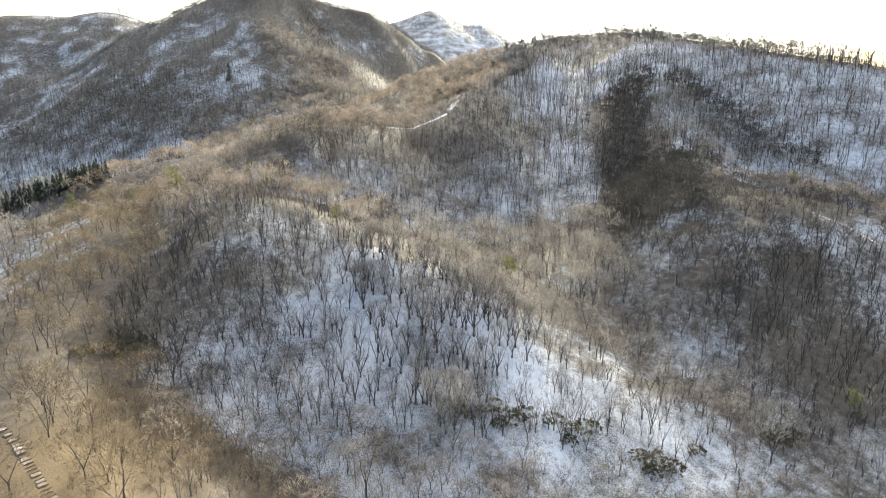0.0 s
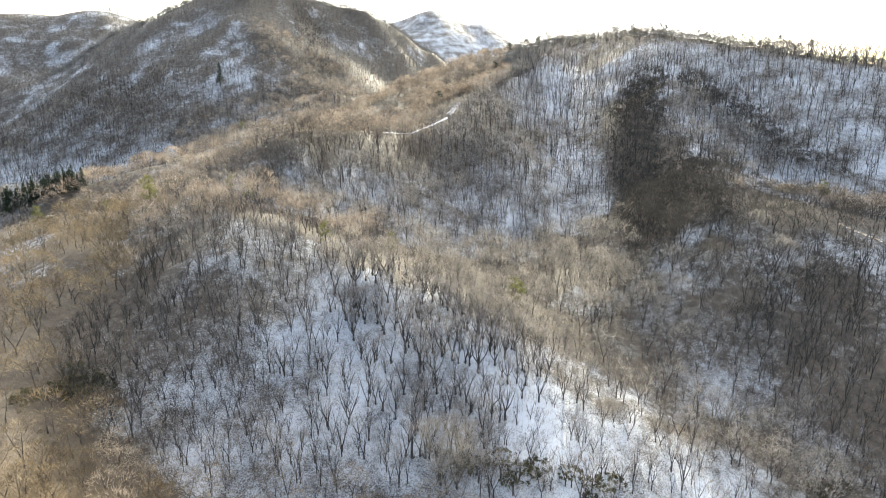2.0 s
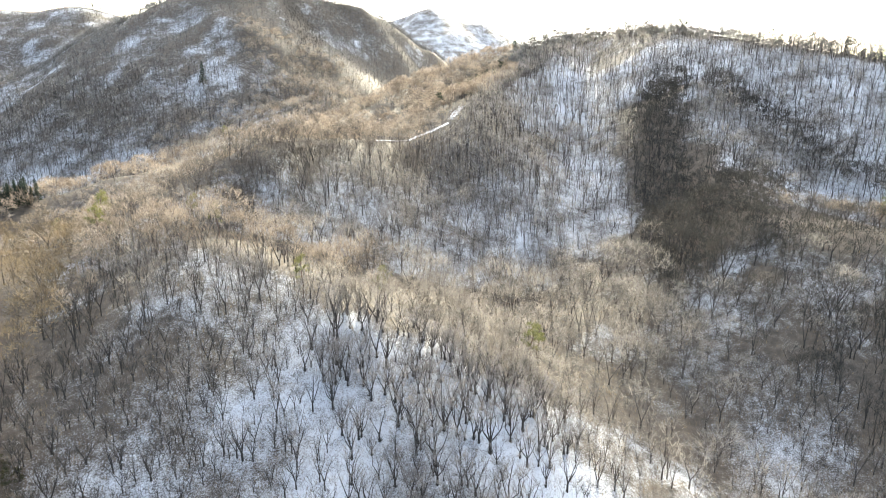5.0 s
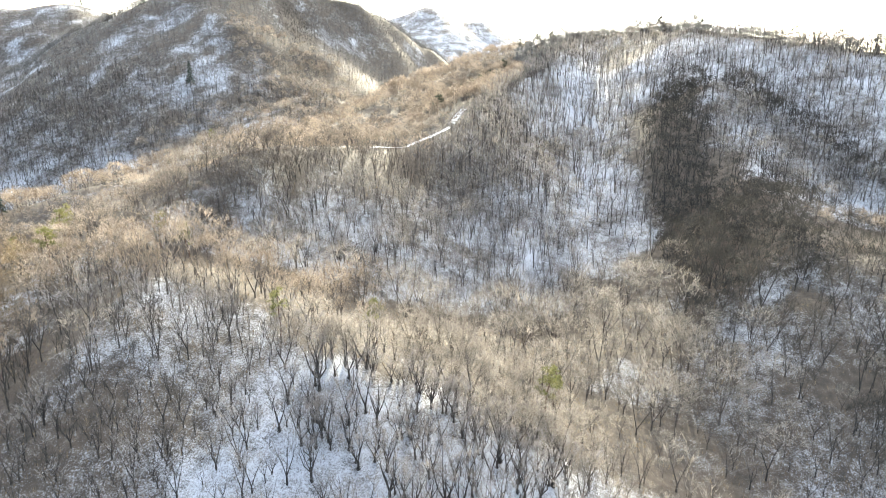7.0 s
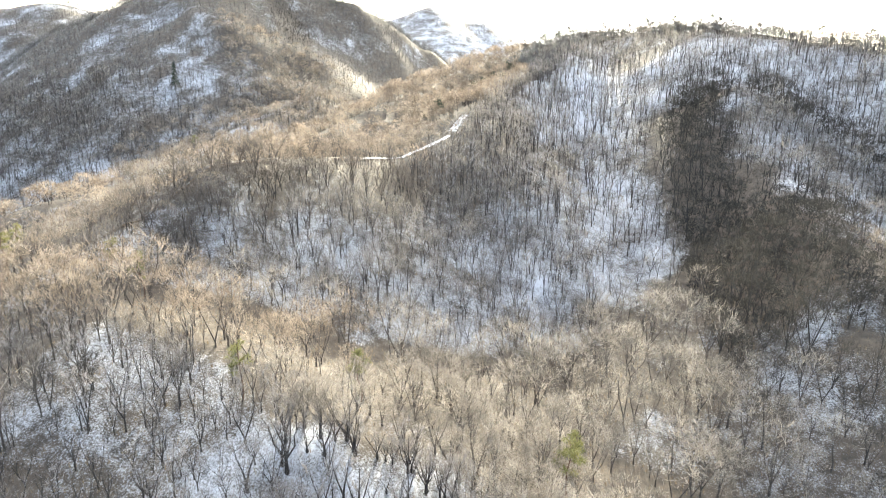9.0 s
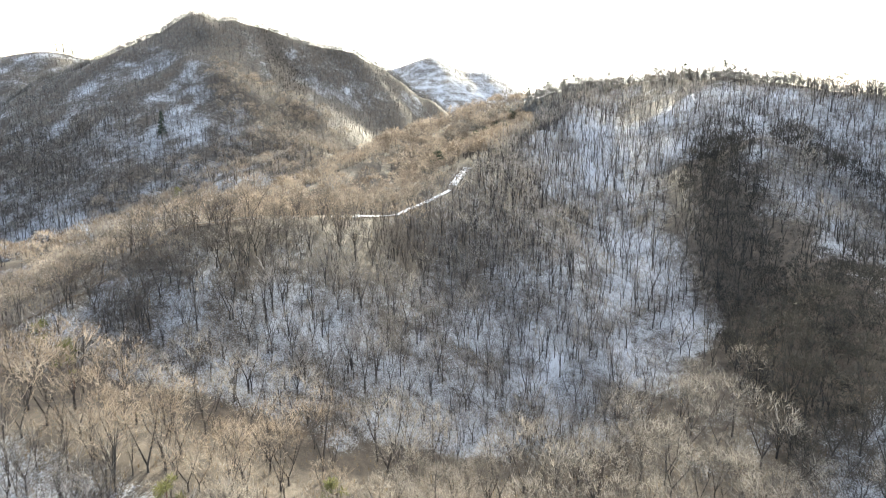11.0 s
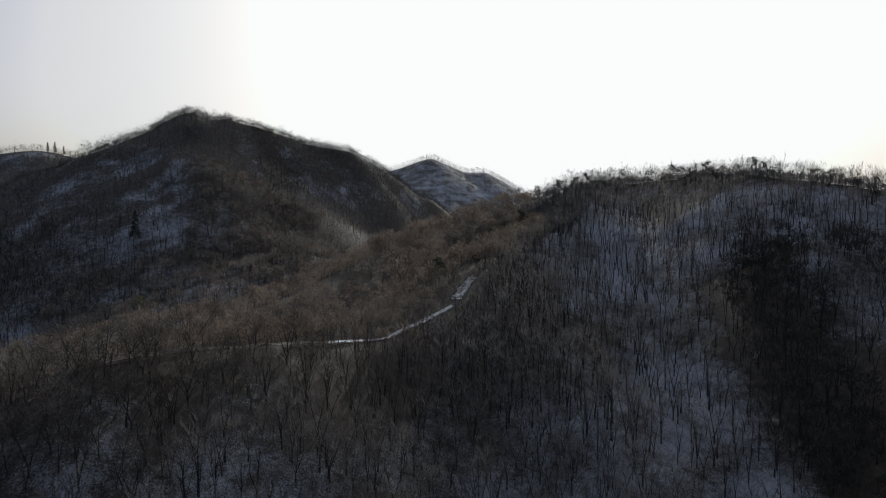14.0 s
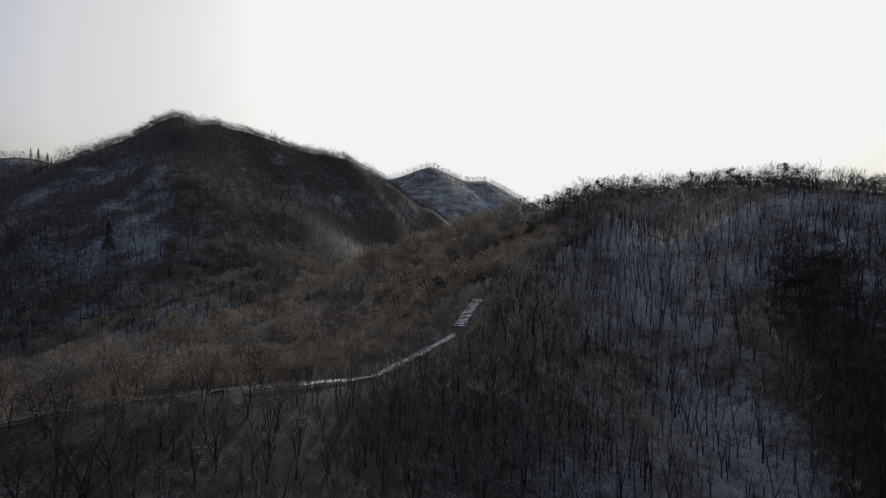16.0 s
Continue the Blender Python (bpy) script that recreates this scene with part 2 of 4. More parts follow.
def snowiness(x, y):
    """Snow stays on slopes that look away from the midday sun; it has melted on those towards it."""
    away = np.clip((slope_y(x, y) - 0.02) / 0.34, 0, 1)
    s = 0.1 + 0.42 * away * away * (3 - 2 * away)
    s = s + 0.03 * blob(x, y, 5, 150, 60, 28) - 0.1 * blob(x, y, -52, 184, 32, 18) + 0.06 * blob(x, y, 52, 130, 30, 18) - 0.35 * blob(x, y, 112, 156, 20, 16) - 0.02 * blob(x, y, -66, 168, 26, 22) + 0.04 * blob(x, y, 75, 340, 30, 80) 
    # the snow cut at (92, 300) darkens the ground under the dark trees
    s = s - 0.6 * blob(x, y, 92, 300, 16, 55) - 0.35 * blob(x, y, 140, 240, 45, 20) - 0.35 * blob(x, y, -104, 130, 22, 60) - 0.16 * blob(x, y, 80, 203, 50, 20)
    s = s - 0.45 * blob(x, y, -60, 330, 90, 24) - 0.45 * blob(x, y, -135, 262, 60, 34) - 0.05 * blob(x, y, -10, 250, 60, 30) - 0.3 * blob(x, y, -10, 300, 30, 14) - 0.3 * blob(x, y, 10, 338, 14, 26) - 0.5 * blob(x, y, -14, 375, 34, 52) - 0.12 * blob(x, y, -75, 205, 30, 26) + 0.08 * blob(x, y, -30, 168, 50, 22)
    s = s - 0.32 * blob(x, y, -21, 284, 20, 15) + 0.1 * blob(x, y, -46, 196, 26, 8) * np.clip((swell(x, y, 5, 21) - 0.35) / 0.3, 0, 1) - 0.15 * blob(x, y, -70, 166, 26, 24) - 0.08 * blob(x, y, -58, 138, 20, 16)
    s = s + 0.1 * (swell(x, y, 13, 13) - 0.5) * away + 0.12 * (swell(x, y, 6, 14) - 0.5) * away
    for cx, cy in ((-14, 186), (2, 178), (18, 169), (33, 162), (48, 157), (62, 152)):
        s = s + 0.18 * blob(x, y, cx, cy, 10, 7)
    # the cut at (-44, 268) darkens the trail's bank, as shade would
    s = s - 0.5 * blob(x, y, 13, 352, 16, 26) - 0.22 * blob(x, y, -44, 268, 20, 12)
    west = ((x - 9) * 159 - (y - 341) * 91 < 0) & (y > 335) & (y < 560) & (x > -40)
    # cuts at (122, 175) and (92, 180) darken the valley corner in place of shade
    s = s - np.where(west, 0.35, 0) - 0.22 * blob(x, y, 122, 175, 22, 26) - 0.1 * blob(x, y, 92, 180, 40, 22) + 0.14 * blob(x, y, 30, 155, 26, 9)
    s = s + 0.24 * blob(x, y, -48, 204, 34, 9) * np.clip((swell(x, y, 4, 24) - 0.4) / 0.2, 0, 1) + 0.07 * blob(x, y, 84, 222, 13, 13)
    s = s + 0.1 * blob(x, y, 72, 350, 26, 60) - 0.12 * blob(x, y, 142, 315, 32, 42)
    s = s - 0.4 * np.exp(-(off_line(x, y, [(47, 420), (62, 450), (80, 478), (100, 500), (122, 475), (137, 428), (163, 402), (190, 378), (240, 345)]) / 9) ** 2)
    far = np.clip((y - 400) / 60, 0, 1) * np.where(y < 600, np.clip((60 - x) / 30, 0, 1), 1.0)
    streak = np.clip((0.6 * swell(x - y, (x + y) * 0.25, 26, 3) + 0.4 * swell(x - 0.6 * y, (x + y) * 0.5, 9, 6) - 0.2) / 0.6, 0, 1)
    mount = 0.23 + 0.27 * away * streak - 0.18 * blob(x, y, -38, 600, 28, 50) + 0.07 * blob(x, y, -158, 488, 26, 42) + 0.05 * blob(x, y, -86, 575, 16, 36) - 0.03 * blob(x, y, -360, 630, 60, 40)
    # first line: the ravine, where thinner snow deepens the painted shade
    for line, wide in (([(-132, 600), (-118, 570), (-104, 540), (-95, 520)], 9), ([(-188, 603), (-226, 558), (-246, 525), (-265, 492), (-283, 457)], 10), ([(-176, 530), (-183, 515), (-207, 478), (-227, 443)], 9), ([(-176, 590), (-150, 555), (-118, 520), (-90, 490), (-62, 455)], 24), ([(-188, 603), (-135, 613), (-80, 636), (-20, 668), (37, 700)], 15)):
        mount = mount * (1 - 0.75 * np.exp(-(off_line(x, y, line) / wide) ** 2))
    mount = mount + (0.22 * (swell(x, y, 11, 17) - 0.5) + 0.22 * (swell(x, y, 6, 18) - 0.5)) * away
    # snow cut on the east flank darkens it in place of shade
    mount = mount * (1 - 0.8 * np.clip((455 - y) / 40, 0, 1) * (x < -130)) * (1 - 0.92 * np.clip((x + 100) / 40, 0, 1) * np.clip((590 - y) / 30, 0, 1))
    # past y = 1000 an even snow cover pales the peak in place of haze
    return np.clip(s * (1 - far) + far * np.where(y > 1000, 0.5, mount), 0, 1)


def grassiness(x, y):
    return np.clip(1.4 * blob(x, y, -68, 88, 18, 20) + 1.0 * blob(x, y, -125, 208, 26, 14), 0, 1)


def steps(*parts):
    return np.concatenate([np.arange(a, b, s) for a, b, s in parts] + [[parts[-1][1]]])


def sheet_mesh(name, xs, ys):
    """A ground sheet over a net of lines that lie close together near the path of the flight."""
    gx, gy = np.meshgrid(xs, ys)
    co = np.stack([gx.ravel(), gy.ravel(), height(gx.ravel(), gy.ravel())], 1)
    w, n = len(xs), len(xs) * (len(ys) - 1)
    i = np.arange(n)
    i = i[i % w != w - 1]
    return mesh_of(name, co, np.stack([i, i + 1, i + 1 + w, i + w], 1), None)


def mesh_of(name, co, faces, mats, index=None, smooth=False):
    """A mesh of faces that all have the same number of corners."""
    co, faces = np.asarray(co, np.float32), np.asarray(faces, np.int32)
    me = bpy.data.meshes.new(name)
    k = faces.shape[1]
    me.vertices.add(len(co))
    me.vertices.foreach_set("co", co.ravel())
    me.loops.add(faces.size)
    me.loops.foreach_set("vertex_index", faces.ravel())
    me.polygons.add(len(faces))
    me.polygons.foreach_set("loop_start", np.arange(len(faces), dtype=np.int32) * k)
    for m in mats or ():
        me.materials.append(m)
    if index is not None:
        me.polygons.foreach_set("material_index", np.asarray(index, np.int32))
    me.polygons.foreach_set("use_smooth", np.full(len(faces), smooth))
    me.update(calc_edges=True)
    return me


me = sheet_mesh("ground",
                steps((-4500, -900, 300), (-900, -420, 24), (-420, -180, 6), (-180, 210, 2.6), (210, 420, 7), (420, 900, 24), (900, 4500, 300)),
                steps((-2400, -160, 280), (-160, 40, 10), (40, 440, 2.6), (440, 800, 6), (800, 1500, 14), (1500, 4800, 220)))
me.materials.append(GROUND)
me.polygons.foreach_set("use_smooth", np.ones(len(me.polygons), bool))
co = np.empty(len(me.vertices) * 3, np.float32)
me.vertices.foreach_get("co", co)
co = co.reshape(-1, 3)
for key, f in (("snow", snowiness), ("grass", grassiness)):
    me.attributes.new(key, "FLOAT", "POINT").data.foreach_set("value", f(co[:, 0], co[:, 1]).astype(np.float32))
tagged(new("ground", me), "hilly ground under patchy snow and brown leaf litter", "ground", kind="structure")


# ---- trees ----
class Wood:
    """Gathers thin tapered pieces as triangles: rods with three sides, and single slivers for twigs."""

    def __init__(self):
        self.co, self.tri, self.mat = [], [], []

    def rod(self, a, b, ra, rb, sides=3, mat=0):
        a, b = Vector(a), Vector(b)
        d = (b - a).normalized()
        u = d.orthogonal().normalized()
        v = d.cross(u)
        n = len(self.co)
        ring = [(u * math.cos(k * math.tau / sides) + v * math.sin(k * math.tau / sides)) for k in range(sides)]
        self.co += [a + r * ra for r in ring]
        if rb < 0.004:
            self.co.append(b)
            self.tri += [(n + k, n + (k + 1) % sides, n + sides) for k in range(sides)]
            self.mat += [mat] * sides
            return
        self.co += [b + r * rb for r in ring]
        for k in range(sides):
            p, q = n + k, n + (k + 1) % sides
            self.tri += [(p, q, q + sides), (p, q + sides, p + sides)]
        self.mat += [mat] * (2 * sides)

    def sliver(self, a, b, w, rnd, mat=1):
        a, b = Vector(a), Vector(b)
        s = (b - a).cross(Vector((rnd.uniform(-1, 1), rnd.uniform(-1, 1), rnd.uniform(-1, 1)))).normalized() * w * 0.5
        n = len(self.co)
        self.co += [a + s, a - s, b]
        self.tri.append((n, n + 1, n + 2))
        self.mat.append(mat)

    def arrays(self):
        return np.array([tuple(c) for c in self.co], np.float32), np.array(self.tri, np.int32), np.array(self.mat, np.int32)

    def mesh(self, name, mats):
        return mesh_of(name, *self.arrays()[:2], mats, self.mat)


def bare_tree(rnd, tall, stems, spread, limbs, twigs, shell, width, detail, foot=0, middle=0.56):
    """A leafless broadleaf tree with several stems from one foot: its pieces as trunk, limbs and crown."""
    trunk, crown = Wood(), Wood()
    fork = tall * rnd.uniform(0.06, 0.2)
    r0 = tall * (0.019 if detail > 3 else 0.015 if width < 0.05 else 0.011 if limbs > 2 else 0.01) * (1.3 if stems == 1 else 1)
    trunk.rod((0, 0, -0.5), (0, 0, fork), r0 * 1.5, r0 * 1.15, detail + 1)
    for _ in range(foot):
        a, q = rnd.uniform(0, math.tau), rnd.uniform(0.2, 0.9)
        trunk.sliver((math.cos(a) * 0.15, math.sin(a) * 0.15, -0.1), (math.cos(a) * q, math.sin(a) * q, rnd.uniform(0.4, 1.3)), rnd.uniform(0.06, 0.14), rnd, 0)
    out = []
    turn = rnd.uniform(0, math.tau)
    for k in range(stems):
        limb = Wood()
        a = turn + math.tau * k / stems + rnd.uniform(-0.5, 0.5)
        lean = spread * rnd.uniform(0.35, 1.0) * (0.3 if stems == 1 else 1)
        top = tall * rnd.uniform(0.72, 0.95)
        p, r = Vector((0, 0, fork)), r0 * (1.0 if stems < 3 else 0.75)
        spine = [(p.copy(), r)]
        cuts = 3 if detail > 3 else 2
        for c in range(cuts):
            f = (c + 1) / cuts
            q = Vector((math.cos(a) * lean * tall * f ** 0.8 + rnd.gauss(0, 0.02) * tall, math.sin(a) * lean * tall * f ** 0.8 + rnd.gauss(0, 0.02) * tall, fork + (top - fork) * f))
            r2 = r * 0.62
            limb.rod(p, q, r, r2 if c < cuts - 1 else 0.006, detail)
            spine.append((q.copy(), r2))
            p, r = q, r2
        for b in range(limbs):
            f = rnd.uniform(0.25 if middle < 0.6 else 0.5, 0.97)
            k2 = min(int(f * cuts), cuts - 1)
            g = f * cuts - k2
            s = spine[k2][0].lerp(spine[k2 + 1][0], g)
            rr = (spine[k2][1] * (1 - g) + spine[k2 + 1][1] * g) * 0.5
            az, reach = rnd.uniform(0, math.tau), tall * rnd.uniform(0.16, 0.34) * (1.2 - 0.55 * f)
            flat = rnd.uniform(0.45, 0.75) if spread < 0.35 else rnd.uniform(0.6, 0.95)
            e = s + Vector((math.cos(az) * flat, math.sin(az) * flat, rnd.uniform(0.6, 1.0))) * reach
            wide = min(math.hypot(e.x, e.y) / (tall * 0.48), 1.0)
            e.z = min(e.z, tall * (0.55 + 0.43 * math.sqrt(1 - wide * wide)) * rnd.uniform(0.93, 1.02))
            limb.rod(s, e, rr, 0.0, 3)
            way = (e - s).normalized()
            for w in range(twigs):
                ts = s.lerp(e, rnd.uniform(0.3, 1.0))
                te = ts + (way + Vector((rnd.gauss(0, 0.33), rnd.gauss(0, 0.33), rnd.gauss(0.45, 0.25)))).normalized() * tall * rnd.uniform(0.09, 0.19)
                crown.sliver(ts, te, width * rnd.uniform(0.7, 1.3), rnd)
        out.append(limb)
    # the outer twigs: an uneven dome of many short ones, all pointing outwards
    lumps = [(rnd.uniform(0, math.tau), rnd.uniform(0.1, 1.2), rnd.uniform(0.8, 1.06)) for _ in range(7)]
    reach = tall * (0.2 + spread * 0.72)
    tight = shell >= 200
    for _ in range(shell):
        a, k = rnd.uniform(0, math.tau), rnd.uniform(-0.05 if tight else -0.2, 1.0)
        q = math.sqrt(1 - k * k)
        d = Vector((math.cos(a) * q, math.sin(a) * q, k))
        size = max((n[2] - 0.2 * (d - Vector((math.cos(n[0]) * math.cos(n[1]), math.sin(n[0]) * math.cos(n[1]), math.sin(n[1])))).length) for n in lumps)
        ts = Vector((d.x * reach, d.y * reach, tall * (middle + d.z * (0.96 - middle))))
        ts = Vector((0, 0, tall * (middle - 0.06))).lerp(ts, size * rnd.uniform(0.76 if tight else 0.7, 1.0))
        te = ts + (d * (0.6 if tight else 1.0) + Vector((rnd.gauss(0, 0.5), rnd.gauss(0, 0.5), rnd.gauss(0.3, 0.4)))).normalized() * tall * (rnd.uniform(0.06, 0.11) if tight else rnd.uniform(0.08, 0.16))
        crown.sliver(ts, te, width * rnd.uniform(0.7, 1.3), rnd)
    return trunk, out, crown


def joined(pieces):
    co, tri, mat, n = [], [], [], 0
    for p in pieces:
        c, t, m = p.arrays()
        if not len(c):
            continue
        co.append(c), tri.append(t + n), mat.append(m)
        n += len(c)
    return np.concatenate(co), np.concatenate(tri), np.concatenate(mat)


def plant_all(name, places, kinds, mats, label, category, squash=0.0):
    """Many trees of a wood as one object: places are rows of x, y, scale, kind."""
    co, tri, mat, n = [], [], [], 0
    z = height(places[:, 0], places[:, 1])
    for (x, y, s, k), g, a in zip(places, z, rng.uniform(0, math.tau, len(places))):
        c, t, m = kinds[int(k)]
        ca, sa = math.cos(a) * s, math.sin(a) * s
        q = np.empty_like(c)
        q[:, 0], q[:, 1], q[:, 2] = c[:, 0] * ca - c[:, 1] * sa + x, c[:, 0] * sa + c[:, 1] * ca + y, c[:, 2] * s + g
        co.append(q), tri.append(t + n), mat.append(m)
        n += len(c)
    ob = new(name, mesh_of(name, np.concatenate(co), np.concatenate(tri), mats, np.concatenate(mat)))
    return tagged(ob, label, category, kind="stuff")


def scatter(x0, x1, y0, y1, gap):
    """Uneven places about one gap apart."""
    gx, gy = np.meshgrid(np.arange(x0, x1, gap), np.arange(y0, y1, gap))
    return gx.ravel() + rng.uniform(-0.48, 0.48, gx.size) * gap, gy.ravel() + rng.uniform(-0.48, 0.48, gx.size) * gap


TRAIL = [(-165, 190), (-140, 204), (-126, 211), (-108, 212), (-91, 222), (-76, 242), (-64, 258), (-51, 270), (-38, 281), (-27, 292), (-16, 305), (-7, 314), (2, 322)]
STAIR = [(3, 325), (6, 333), (8.5, 341)]
UPPER_TRAIL = [(45, 416), (53, 432), (64, 453), (80, 477), (96, 495)]
LOW_STAIR = [(-90, 104), (-81, 98), (-70, 88), (-60, 79)]
RIGHT_TRAIL = [(140, 226), (150, 217), (157, 206)]


def density(x, y):
    """How thickly trees stand, from 0 to 1."""
    d = np.full(x.shape, 0.92)
    d = d - 0.3 * blob(x, y, 0, 150, 60, 20) - 0.2 * blob(x, y, 50, 122, 36, 14) - 0.05 * blob(x, y, -8, 186, 45, 9) - 0.2 * blob(x, y, 40, 152, 28, 9) - 0.4 * blob(x, y, -68, 88, 14, 14) - 0.5 * blob(x, y, -130, 209, 18, 8)
    d = d * (1 - 0.12 * np.exp(-(off_line(x, y, [(-14, 186), (18, 168), (62, 153)]) / 8) ** 2))
    for line, half in ((TRAIL, 0.5), (TRAIL[-5:], 0.9), ([(0, 312), (2, 320), (6, 333), (8.5, 341)], 3.2), (UPPER_TRAIL, 1.8), (LOW_STAIR, 1.8), (RIGHT_TRAIL, 1.8)):
        d = d * np.clip(off_line(x, y, line) - half, 0, 1)
    return d


def in_sight(x, y, margin=15):
    return np.abs(x) < margin + y * 0.77


rnd = random.Random(5)
def wood_of(count, low, high, stems, spread, limbs, twigs, shell, width, middle=0.56):
    """Several tree shapes for a wood, each joined into one piece; limbs is for the whole tree."""
    shapes = []
    for i in range(count):
        n = stems[i % len(stems)]
        t, ls, c = bare_tree(rnd, rnd.uniform(low, high), n, spread, max(limbs // n, 1), twigs, shell, width, 3, 0, middle)
        shapes.append(joined([t, *ls, c]))
    return shapes


sparse = [bare_tree(rnd, rnd.uniform(6.5, 9.5), n, 0.3, 24 // n, 14, 60, 0.034, 4, 18) for n in (2, 3, 4, 5, 3, 4)]
full = [bare_tree(rnd, rnd.uniform(8, 10.5), n, 0.36, 26 // n, 12, 700, 0.044, 4, 8) for n in (2, 3, 4, 3, 5, 3)]
KINDS = [wood_of(12, 7.5, 10.5, (2, 3, 1, 2), 0.4, 9, 4, 310, 0.09), wood_of(8, 6, 9, (3, 2, 4), 0.3, 14, 7, 36, 0.045),
         wood_of(10, 8, 11, (3, 2, 4, 3), 0.24, 14, 8, 40, 0.055), wood_of(10, 6, 8.2, (1, 2), 0.42, 4, 2, 175, 0.195),
         wood_of(8, 9, 12, (1, 2, 2), 0.2, 8, 6, 18, 0.085, 0.5), wood_of(10, 7.5, 10.5, (1, 2, 1), 0.28, 2, 3, 20, 0.3, 0.45),
         wood_of(6, 3, 4.6, (4, 5, 3), 0.4, 10, 6, 50, 0.06), wood_of(12, 9.5, 12.5, (2, 3, 2, 4), 0.28, 12, 6, 250, 0.072, 0.6),
         wood_of(8, 3, 4.4, (3, 4), 0.5, 4, 3, 44, 0.42, 0.25)]
FIRST = np.cumsum([0] + [len(k) for k in KINDS])
DOME, SMALL, VASE, FAR_DOME, FAR_VASE, FARTHEST, SCRUB, TALL, THICKET = range(9)


def kinds_at(sorts):
    """Picks one shape of the wanted sort for each place."""
    return FIRST[sorts] + (rng.random(len(sorts)) * (FIRST[sorts + 1] - FIRST[sorts])).astype(int)


def tree_thing(pieces, name, label, category, mats, group):
    """One tree that can be told apart: an empty at its foot with trunk, limbs and crown."""
    trunk, limbs, crown = pieces
    ob = tagged(new(name), label, category, group)
    for n, w in [("trunk", trunk)] + [("limb", l) for l in limbs] + [("crown", crown)]:
        if w.co:
            new(n, w.mesh(n, mats)).parent = ob
    return ob


def planted(ob, x, y, s=1.0, turn=0.0, sink=0.0):
    return Matrix.Translation((x, y, float(height(x, y)) - sink)) @ Matrix.Rotation(turn, 4, "Z") @ Matrix.Scale(s, 4)


# the wood: every place that holds a tree
px, py = scatter(-300, 330, 70, 470, 4.3)
keep = (rng.random(px.size) < density(px, py)) & in_sight(px, py)
px, py = px[keep], py[keep]
ex, ey = scatter(-95, 75, 112, 200, 4.4)
keep = (blob(ex, ey, -10, 150, 88, 32) > 0.42) & (slope_y(ex, ey) > 0.2) & (rng.random(ex.size) < np.where(ex < -22, 1.0, 0.85))
px, py = np.concatenate([px, ex[keep]]), np.concatenate([py, ey[keep]])
ex, ey = scatter(-30, 70, 112, 178, 5.0)
keep = (blob(ex, ey, -10, 150, 88, 32) > 0.42) & (slope_y(ex, ey) > 0.15) & (rng.random(ex.size) < 0.6) & (blob(ex, ey, 54, 134, 24, 16) < 0.4)
px, py = np.concatenate([px, ex[keep]]), np.concatenate([py, ey[keep]])
ex, ey = scatter(-5, 100, 128, 185, 4.0)
keep = (off_line(ex, ey, [(0, 172), (19, 160), (36, 151), (63, 147), (95, 138)]) < 8) & (rng.random(ex.size) < 0.55)
px, py = np.concatenate([px, ex[keep]]), np.concatenate([py, ey[keep]])
CREST = [(47, 420), (62, 450), (80, 478), (100, 500), (122, 475), (137, 428), (163, 402), (190, 378), (240, 345)]
crest_path = [(3, 325), (8, 338), (15, 358), (30, 388), (47, 420)]
for x0, x1, y0, y1, odds in ((-14, 60, 330, 425, 0.8), (-75, 45, 205, 300, 0.9), (12, 118, 285, 480, 0.4), (118, 215, 285, 480, 0.35), (-18, 34, 284, 332, 0.75)):
    ex, ey = scatter(x0, x1, y0, y1, 4.4)
    keep = ((slope_y(ex, ey) > 0.2) | (x0 == -18) | (off_line(ex, ey, crest_path) < 15)) & (rng.random(ex.size) < odds) & (density(ex, ey) > 0.5)
    px, py = np.concatenate([px, ex[keep]]), np.concatenate([py, ey[keep]])
ex, ey = scatter(20, 240, 340, 515, 2.7)
keep = (off_line(ex, ey, CREST) < 12) & (rng.random(ex.size) < 0.7) & (density(ex, ey) > 0.5)
px, py = np.concatenate([px, ex[keep]]), np.concatenate([py, ey[keep]])
ex, ey = scatter(-92, -36, 122, 190, 4.0)
keep = (rng.random(ex.size) < 0.75 * np.clip((-34 - ex) / 14, 0, 1)) & (slope_y(ex, ey) > 0.15)
px, py = np.concatenate([px, ex[keep]]), np.concatenate([py, ey[keep]])
ex, ey = scatter(-95, -28, 178, 212, 3.6)
keep = (off_line(ex, ey, [(-85, 202), (-60, 194), (-36, 188)]) < 9) & (rng.random(ex.size) < 0.6)
px, py = np.concatenate([px, ex[keep]]), np.concatenate([py, ey[keep]])
near_face = (blob(px, py, -12, 150, 88, 28) > 0.42) & (slope_y(px, py) > 0.2)
order = np.argsort(np.abs(px) + np.abs(py - 165) * 0.6 + np.where((py > 112) & (py < 222), 0, 1e4))
single = np.zeros(px.size, bool)
single[order[:290]] = True
rest = ~single
scale = np.clip(rng.normal(0.92, 0.2, px.size), 0.5, 1.4)
steep = slope_y(px, py)
scale = np.where(near_face & (px < -40), scale * 0.82, scale)
scale = np.where((height(px, py) > 114) & (py > 370), scale * 0.76, scale)
scale = np.where((off_line(px, py, [(-22, 300), (3, 328), (8, 338)]) < 9) & (py > 288), scale * 0.75, scale)
away = (steep > 0.24 + rng.normal(0, 0.06, px.size)) & (blob(px, py, 75, 205, 60, 26) < 0.4)
sort = np.where(away, VASE, DOME)
sort = np.where(np.hypot(px, py - 150) > 140, np.where(away, FAR_VASE, FAR_DOME), sort)
sort = np.where(near_face, SMALL, np.where(height(px, py - 16) - height(px, py) > 7, FARTHEST, sort))
pz = height(px, py)
sort = np.where((pz > 103) & (py < 520) & (px > 20) & (sort != FARTHEST), np.where((pz < 113) | (rng.random(px.size) < 0.75), FAR_VASE, FAR_DOME), sort)
